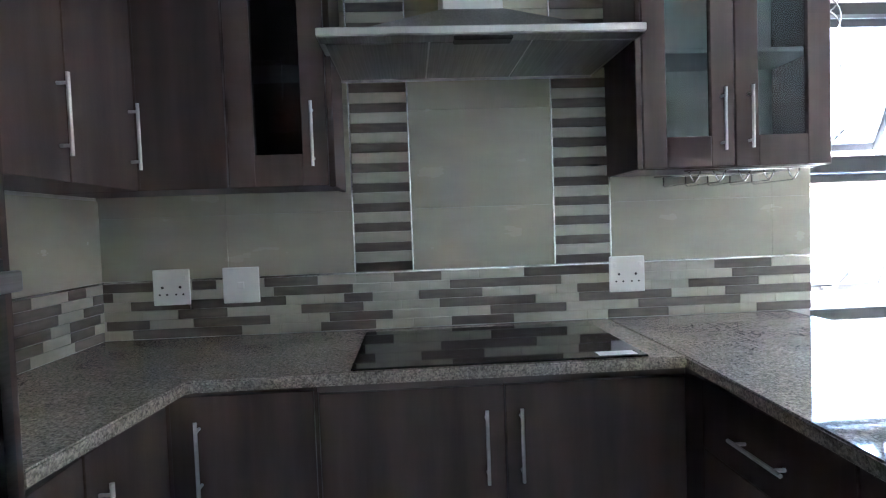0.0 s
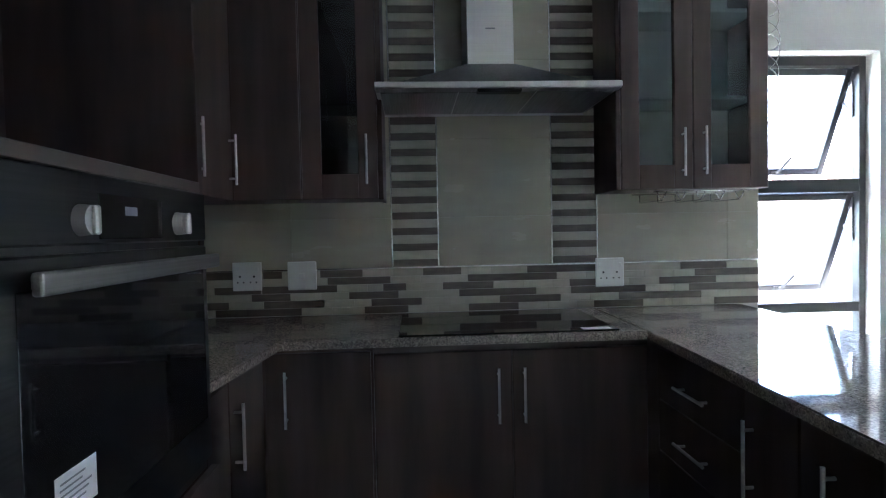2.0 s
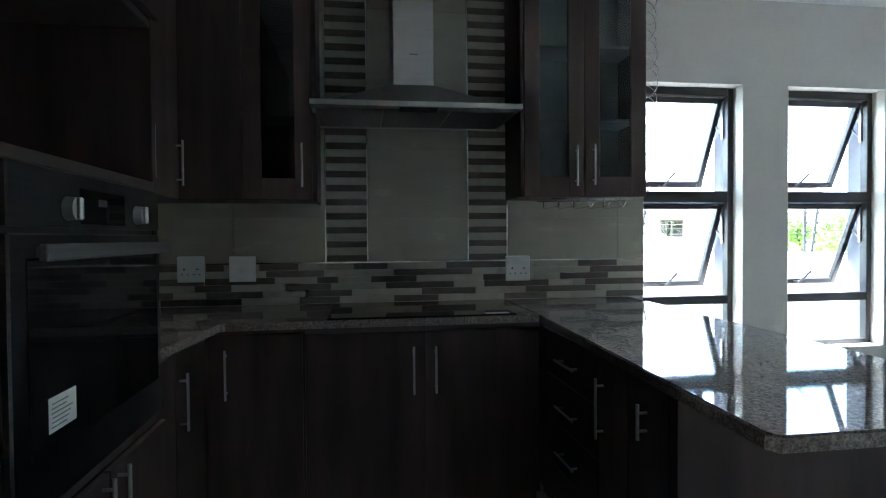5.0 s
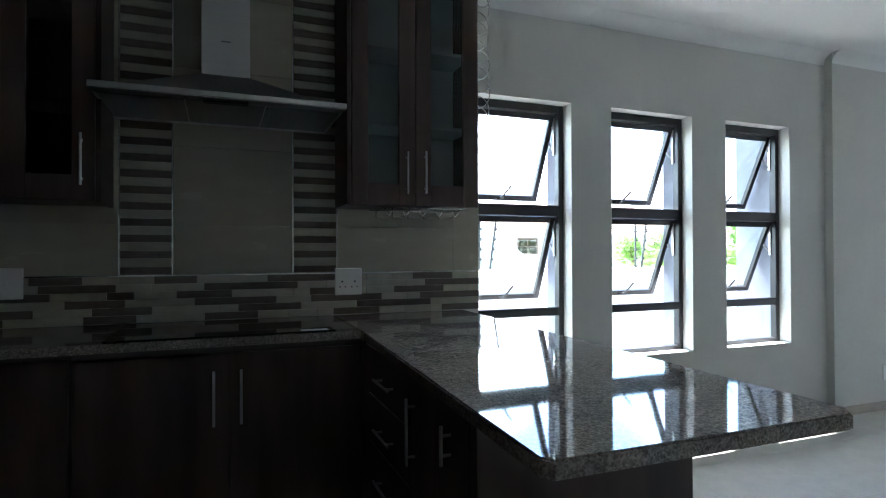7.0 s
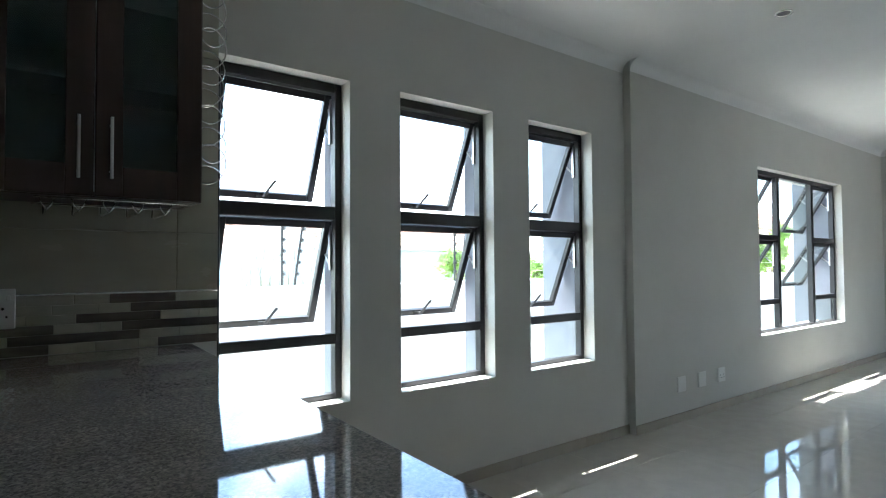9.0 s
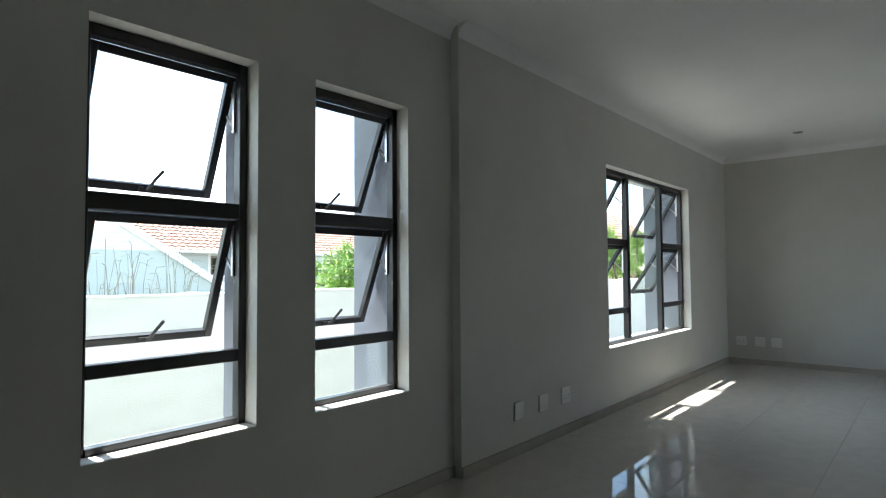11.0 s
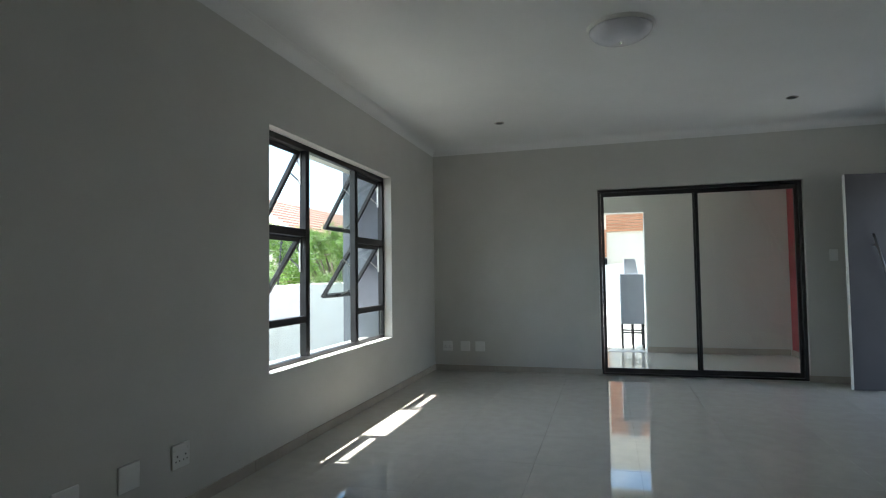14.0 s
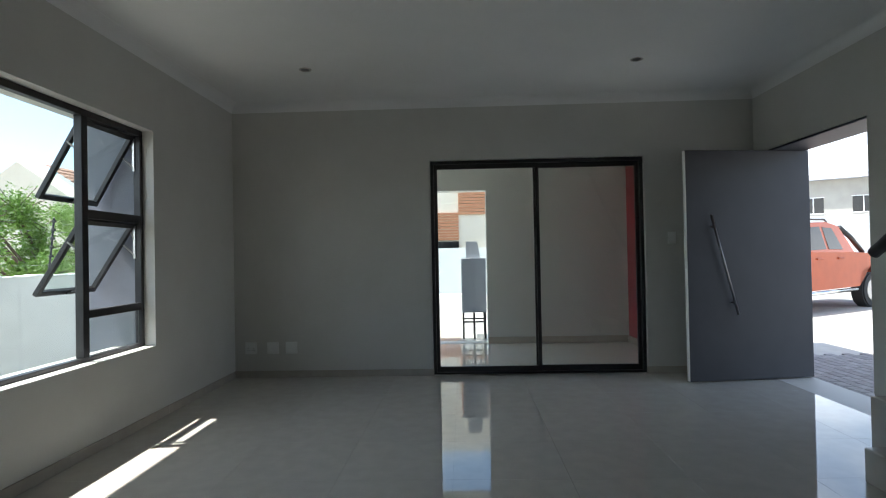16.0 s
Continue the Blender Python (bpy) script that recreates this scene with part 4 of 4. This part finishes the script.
for s in (-1, 1):
    bm_prism(bm, [(8.6, 2.98), (8.6, 2.72), (8.6 + s * 3.4, 0.62), (8.6 + s * 3.4, 0.88)], 19.0, 19.14, 1)
done(bm, "bargeboard", M_TRIMW, h)
bm = bmesh.new()
for s in (-1, 1):
    bm_prism(bm, [(8.6, 3.0), (8.6, 2.93), (8.6 + s * 3.4, 0.83), (8.6 + s * 3.4, 0.9)], 19.15, 24.0, 1)
done(bm, "roof", M_ROOF, h)
h = empty("far_house", (0, 0, 0), 0, "pale gabled house with terracotta tile roof", "house")
box("wall", (27, 15.5, GN), (40, 21, 3.4), M_CREAM, h, 0)
tiled_roof(h, 28.5, 41, 15.0, 3.3, 18.2, 5.4)
bm = bmesh.new()
bm_prism(bm, [(15.4, 3.4), (21, 3.4), (18.2, 5.3)], 27.0, 28.4, 0)
done(bm, "gable_wall", M_CREAM, h)
# clad building past the patio
h = empty("clad_building", (0, 0, 0), 0, "cream building with orange-brown slatted cladding panels", "house")
box("wall", (27.0, -4, GN), (33, 9, 6.5), M_CREAM, h, 0)
for y0, y1, z0, z1 in ((-1.55, 0.35, 2.75, 5.2), (0.35, 2.3, 1.75, 2.9)):
    for k in range(int((z1 - z0) / 0.11)):
        box("slat", (26.93, y0, z0 + 0.11 * k), (26.998, y1, z0 + 0.11 * k + 0.09), M_CLAD, h, 0)
box("window", (26.9, 0.35, 1.35), (26.998, 2.3, 1.70), M_BLACKG, h, 0)
# house across the road
h = empty("house_across", (0, 0, 0), 0, "two-storey grey-beige house with grey roof and balcony", "house")
hm = pose(54, -31, GZ, 0, 0, 237)
h.matrix_basis = hm
box("wall", (-14, 0, 0), (14, 8, 7.2), M_STUCCO, h, 0)
bm = bmesh.new()
bm_prism(bm, [(-0.9, 7.1), (8.9, 7.1), (4, 8.0)], -14.6, 14.6, 0)
done(bm, "roof", M_EXT, h)
for x in (-9, -5.5, -2, 1.5, 5, 8.5):
    for z in (1.0, 4.3):
        w = box("window", (x, -0.03, z), (x + 1.5, 0.02, z + 1.3), M_BLACKG, h, 0)
        pieces("frame", [((x - 0.08, -0.06, z - 0.08), (x + 1.58, -0.031, z)), ((x - 0.08, -0.06, z + 1.3), (x + 1.58, -0.031, z + 1.38)), ((x + 0.71, -0.05, z), (x + 0.79, -0.031, z + 1.3))], M_TRIMW, w, 0)
box("balcony", (-6, -1.4, 2.9), (6, 0, 3.15), M_TRIMW, h, 0)
pieces("railing", [((-6, -1.4, 3.95), (6, -1.34, 4.0))] + [((-6 + 0.4 * k, -1.38, 3.15), (-5.97 + 0.4 * k, -1.35, 3.95)) for k in range(31)], M_TRIMW, h, 0)


# plants
def leaf_cloud(name, clumps, seed, label, size=0.085, per=1100, tint=None):
    """A bush: a trunk with limbs, and many small leaf blades in uneven clumps."""
    rnd = random.Random(seed)
    o = empty(name, (clumps[0][0], clumps[0][1], GN), 0, label, "bush", "garden bushes")
    base = Vector((clumps[0][0], clumps[0][1], GN))
    bm = bmesh.new()
    for x, y, z, r in clumps:
        p = Vector((x, y, z)) - base
        mid = p * 0.5 + Vector((rnd.uniform(-0.1, 0.1), rnd.uniform(-0.1, 0.1), 0.05))
        bm_tube(bm, [(0, 0, 0), mid, p], 0.03, 6)
        for _ in range(7):
            q = p + Vector((rnd.gauss(0, 1), rnd.gauss(0, 1), rnd.gauss(0.3, 0.8))).normalized() * r
            bm_tube(bm, [p, q], 0.008, 4)
    done(bm, "trunk", M_BARK, o)
    verts, faces = [], []
    for x, y, z, r in clumps:
        c = Vector((x, y, z)) - base
        for _ in range(int(per * r / 0.5)):
            d = Vector((rnd.gauss(0, 1), rnd.gauss(0, 1), rnd.gauss(0, 1))).normalized()
            p = c + d * r * (rnd.random() ** 0.4) * (0.75 + 0.45 * noise.noise(d * 2.2 + c))
            a = Vector((rnd.gauss(0, 1), rnd.gauss(0, 1), rnd.gauss(0.4, 1))).normalized() * size * rnd.uniform(0.6, 1.4)
            b = a.orthogonal().normalized() * size * 0.3
            k = len(verts)
            verts += [p, p + a * 0.5 + b, p + a, p + a * 0.5 - b]
            faces.append((k, k + 1, k + 2, k + 3))
    me = bpy.data.meshes.new("foliage")
    me.from_pydata(verts, [], faces)
    me.materials.append(M_LEAF)
    f = new("foliage", me)
    f.parent = o
    tagged(f, kind="stuff")


def clumps(rnd, x0, x1, y0, y1, z1, n):
    return [(rnd.uniform(x0, x1), rnd.uniform(y0, y1), rnd.uniform(0.9, z1 - 0.35), rnd.uniform(0.35, 0.62)) for _ in range(n)]


rr = random.Random(11)
leaf_cloud("bush", clumps(rr, 7.6, 9.6, 7.4, 8.6, 1.75, 9), 1, "feathery bright green bush behind the wall")
leaf_cloud("bush", clumps(rr, 10.4, 14.0, 7.4, 9.0, 2.2, 18), 2, "dense bright green bush behind the wall")
leaf_cloud("bush", clumps(rr, 14.0, 18.4, 7.6, 9.6, 2.7, 24), 3, "dense bright green bush behind the wall")
leaf_cloud("bush", clumps(rr, 18.0, 24.0, 7.8, 11.0, 2.8, 26), 4, "dense bright green bush behind the wall")
bm = bmesh.new()
rr = random.Random(5)
for k in range(80):
    x, y = rr.uniform(3.5, 5.3), rr.uniform(6.5, 7.4)
    hgt = rr.uniform(1.0, 1.55)
    lean = rr.uniform(-0.12, 0.12)
    bm_tube(bm, [(x, y, GN), (x + lean * 0.4, y, hgt * 0.8), (x + lean, y, hgt), (x + lean * 1.9, y, hgt - rr.uniform(-0.05, 0.06))], rr.uniform(0.002, 0.005), 4)
tagged(done(bm, "dry_reeds", M_REED), "clump of dry dark reeds behind the wall", "reeds", kind="stuff")


# orange pickup truck
def pickup():
    o = empty("pickup_truck", (15.06, -7.25, GZ), 0, "orange double-cab pickup truck parked on the paving", "pickup truck")
    W = 0.92
    prof = [(-1.15, 0.62), (-1.15, 1.12), (0.0, 1.17), (0.75, 1.20), (1.05, 1.74), (1.5, 1.83), (2.4, 1.80), (3.15, 1.22), (4.15, 1.08), (4.3, 0.75), (4.25, 0.50),
            (3.75, 0.48), (3.62, 0.80), (3.2, 0.92), (2.78, 0.80), (2.65, 0.45), (0.55, 0.48), (0.45, 0.78), (0.05, 0.92), (-0.38, 0.78), (-0.5, 0.55)]
    bm = bmesh.new()
    va = [bm.verts.new((x, -W + (0.17 * max(0, (z - 1.22) / 0.6)), z)) for x, z in prof]
    vb = [bm.verts.new((x, W - (0.17 * max(0, (z - 1.22) / 0.6)), z)) for x, z in prof]
    for v in (va, vb):
        bm.faces.new(v[3:8])
        bm.faces.new(v[:4] + v[7:])
    for k in range(len(prof)):
        j = (k + 1) % len(prof)
        bm.faces.new((va[k], va[j], vb[j], vb[k]))
    bmesh.ops.triangulate(bm, faces=[f for f in bm.faces if len(f.verts) > 4])
    done(bm, "body", M_CAR, o)
    for s in (-1, 1):
        def side(z, d):
            return s * (W - 0.17 * max(0, (z - 1.22) / 0.6) + d)
        for win in ([(1.18, 1.26), (1.72, 1.27), (1.72, 1.72), (1.36, 1.70)], [(1.82, 1.27), (2.78, 1.24), (2.34, 1.70), (1.82, 1.73)]):
            bm = bmesh.new()
            a = [bm.verts.new((x, side(z, 0.006), z)) for x, z in win]
            b = [bm.verts.new((x, side(z, -0.02), z)) for x, z in win]
            bm.faces.new(a); bm.faces.new(b[::-1])
            for k in range(4):
                bm.faces.new((a[k], a[(k + 1) % 4], b[(k + 1) % 4], b[k]))
            done(bm, "side_window", M_BLACKG, o)
        for hx in (1.2, 2.0):
            box("door_handle", (hx, s * (W + 0.012) - 0.014, 1.06), (hx + 0.22, s * (W + 0.012) + 0.014, 1.10), M_CAR, o, 0.008)
        bm = bmesh.new()
        bm_tube(bm, [(0.65, s * (W - 0.02), 0.42), (2.6, s * (W - 0.02), 0.40)], 0.04, 10)
        done(bm, "side_step", M_CHROME, o, True)
        bm = bmesh.new()
        bm_tube(bm, [(1.2, s * 0.62, 1.84), (1.35, s * 0.64, 1.89), (2.2, s * 0.64, 1.88), (2.35, s * 0.62, 1.82)], 0.018, 8)
        done(bm, "roof_rail", M_BLACK, o, True)
        bm = bmesh.new()
        bm_tube(bm, [(1.0, s * 0.76, 1.72), (0.6, s * 0.78, 1.52), (0.15, s * 0.8, 1.2)], 0.05, 10)
        done(bm, "sports_bar", M_BLACK, o, True)
        for x in (0.0, 3.2):
            w = empty("wheel", (0, 0, 0))
            w.parent = o
            w.matrix_basis = pose(x, s * (W - 0.14), 0.38)
            bm = bmesh.new()
            bm_cyl(bm, (0, -0.13, 0), (0, 0.13, 0), 0.38, seg=36)
            bmesh.ops.bevel(bm, geom=[e for e in bm.edges if abs(e.verts[0].co.y - e.verts[1].co.y) < 1e-4], offset=0.03, segments=2, affect="EDGES")
            done(bm, "tyre", M_TYRE, w)
            bm = bmesh.new()
            bm_cyl(bm, (0, -0.135, 0), (0, 0.135, 0), 0.22, seg=28)
            for k in range(6):
                bm_box(bm, (-0.025, -0.142, 0.03), (0.025, 0.142, 0.21), 0.004, m=Matrix.Rotation(k * math.tau / 6, 4, "Y"))
            done(bm, "rim", M_STEEL, w)
    o.matrix_basis = pose(18.06, -8.15, GZ, 0, 0, 122)


pickup()

# ---- splashback tiles ----
sb = tagged(box("splashback", (LEFT + 0.002, WY - 0.006, CT + 0.001), (1.862, WY - 0.001, 2.62), M_GROUT, bevel=0), "cream tiled splashback with mosaic band and striped columns", "splashback", kind="structure")
ROW = 0.0342
BAND = CT + 6 * ROW + 0.002
MESH = {}


def tile_at(name, x, z, w, h, material, par, m=None):
    """One tile on the wall; alike sizes share a mesh. x, z is its lower corner."""
    key = (round(w, 3), round(h, 3), material.name)
    if key not in MESH:
        bm = bmesh.new()
        bm_box(bm, (0.0006, -0.0065, 0.0006), (key[0] - 0.0006, 0, key[1] - 0.0006), 0.0008)
        me = bpy.data.meshes.new(name)
        bm.to_mesh(me)
        bm.free()
        me.materials.append(material)
        MESH[key] = me
    t = new(name, MESH[key])
    t.parent = par
    t.matrix_basis = m if m else pose(x, WY - 0.0062, z)
    return t


DARK = [[(197, 282), (345, 385), (465, 555), (684, 766), (910, 1070), (1251, 1355)],
        [(197, 215), (480, 614), (780, 975), (1283, 1430)],
        [(243, 340), (342, 500), (598, 647), (726, 836), (1003, 1070), (1203, 1331)],
        [(320, 401), (525, 631), (761, 929), (1006, 1172), (1270, 1430)],
        [(202, 272), (345, 472), (572, 680), (849, 983), (1112, 1297)],
        [(244, 424), (557, 651), (781, 890), (1057, 1166), (1327, 1430)]]
X0, X1 = LEFT + 0.004, 1.860
for r, spans in enumerate(DARK):
    z = CT + 0.002 + (5 - r) * ROW
    x = X0
    for a, b in [*spans, (None, None)]:
        a = X1 if a is None else max(X0, -0.78 + (a - 204) / 464)
        while a - x > 0.012:
            w = a - x if a - x < 0.2 else 0.14
            tile_at("mosaic_tile", x, z, w, ROW, M_MOSL, sb)
            x += w
        if b is None:
            break
        x = max(a, x)
        b = min(X1, -0.78 + (b - 204) / 464)
        tile_at("mosaic_tile", x, z, b - x, ROW, M_MOSD, sb)
        x = b
# striped columns
for a, b in ((0.118, 0.326), (0.864, 1.072)):
    z, k = BAND + 0.008, 0
    while z < 2.58:
        hh = 0.034 if k % 2 == 0 else 0.0385
        tile_at("stripe_tile", a, z, b - a, hh, M_MOSD if k % 2 == 0 else M_MOSL, sb)
        z, k = z + hh, k + 1
# large cream tiles
for a, b in ((X0, 0.112), (0.332, 0.858), (1.078, X1)):
    x = a
    n = 2 if b - a > 0.7 else 1
    cuts = [a + (b - a) * 0.5, b] if n == 2 and a < 0 else ([1.705, b] if n == 2 else [b])
    for c in cuts:
        z = BAND + 0.008
        for hh in (0.225, 0.36, 0.36, 0.36, 0.2):
            tile_at("wall_tile", x, z, c - x, hh, M_TILE, sb)
            z += hh
        x = c
# chrome edge strips
rows = [((X0, WY - 0.0165, BAND), (X1, WY - 0.006, BAND + 0.007))]
rows += [((x, WY - 0.0165, BAND + 0.008), (x + 0.006, WY - 0.006, 2.6)) for x in (0.112, 0.326, 0.858, 1.072)]
pieces("edge_strip", rows, M_CHROME, sb, 0.001)
# side wall splashback
sw = tagged(box("splashback", (LEFT + 0.001, TY1 + 0.003, CT + 0.001), (LEFT + 0.006, WY - 0.014, 1.40), M_GROUT, bevel=0), "cream tiled side splashback with mosaic band", "splashback", kind="structure")
rr = random.Random(3)
for r in range(6):
    y, k = TY1 + 0.006, rr.random() < 0.5
    while y < WY - 0.03:
        w = min(rr.choice((0.1, 0.14, 0.18, 0.22)), WY - 0.016 - y)
        tile_at("mosaic_tile", 0, 0, w, ROW, M_MOSD if k else M_MOSL, sw, pose(LEFT + 0.0062, y, CT + 0.002 + r * ROW, 0, 0, 90))
        y, k = y + w, not k
for y0, y1 in ((TY1 + 0.006, 1.84), (1.84, WY - 0.016)):
    tile_at("wall_tile", 0, 0, y1 - y0, 0.29, M_TILE, sw, pose(LEFT + 0.0062, y0, BAND + 0.008, 0, 0, 90))
box("edge_strip", (LEFT + 0.006, TY1 + 0.006, BAND), (LEFT + 0.0165, WY - 0.018, BAND + 0.007), M_CHROME, sw, 0.001)

# ---- floor tiles and skirting ----
fl = tagged(box("floor", (LEFT, FRONT, -0.2), (FAR + 0.11, WY, -0.011), M_GROUT, bevel=0), "polished pale porcelain tile floor", "floor", kind="structure")
S = 0.6
bm = bmesh.new()
bm_box(bm, (0.0005, 0.0005, -0.010), (S - 0.0005, S - 0.0005, 0), 0.0003)
TILE = bpy.data.meshes.new("floor_tile")
bm.to_mesh(TILE)
bm.free()
TILE.materials.append(M_FLOOR)
for i in range(-2, 19):
    for j in range(-5, 5):
        x, y = -0.2 + i * S, 0.235 + j * S
        lo, hi = (max(x, LEFT), max(y, FRONT)), (min(x + S, FAR + 0.03), min(y + S, WY))
        if hi[0] - lo[0] < 0.01 or hi[1] - lo[1] < 0.01:
            continue
        if abs(hi[0] - lo[0] - S) < 1e-6 and abs(hi[1] - lo[1] - S) < 1e-6:
            t = new("floor_tile", TILE)
            t.parent = fl
            t.location = (x, y, 0)
        else:
            box("floor_tile", (lo[0] + 0.0005, lo[1] + 0.0005, -0.010), (hi[0] - 0.0005, hi[1] - 0.0005, 0), M_FLOOR, fl, 0.0003)


def skirt(a, b, along, base, inward):
    """Cut tile skirting: pieces of one tile's length from a to b along an axis."""
    par = None
    x = a
    while x < b - 0.01:
        e = min(x + S, b)
        lo, hi = [0, 0, 0.0], [0, 0, 0.064]
        lo[along], hi[along] = x + 0.001, e - 0.001
        q = sorted((base + inward * 0.001, base + inward * 0.011))
        lo[1 - along], hi[1 - along] = q
        if par is None:
            par = empty("baseboard", (0, 0, 0), 0, "pale porcelain tile skirting along the wall", "skirting", kind="structure")
        box("skirting_tile", lo, hi, M_SKIRT, par, 0.001)
        x = e


skirt(1.8, NIB, 0, WY, -1)
skirt(NIB, FAR, 0, RY, -1)
skirt(0.46, RY - 0.012, 1, FAR, -1)
skirt(FRONT, -1.55, 1, FAR, -1)
skirt(LEFT, 7.0, 0, FRONT, 1)
skirt(8.05, 8.62, 0, FRONT, 1)

# ---- pavers outside the front door ----
pv = tagged(box("paving", (7.0, -9.5, GZ), (17.5, FRONT - 0.345, GZ + 0.004), M_GROUT, bevel=0), "grey brick paving outside the front door", "paving", kind="structure")
bm = bmesh.new()
bm_box(bm, (0.003, 0.003, 0), (0.207, 0.102, 0.028), 0.006)
PAVER = bpy.data.meshes.new("paver")
bm.to_mesh(PAVER)
bm.free()
PAVER.materials.append(M_PAVE)
count = 0
for j in range(22):
    for i in range(14):
        p = new("paver", PAVER)
        p.parent = pv
        p.location = (8.6 + 0.21 * i + (0.105 if j % 2 else 0), -3.05 - 0.105 * j, GZ + 0.004)
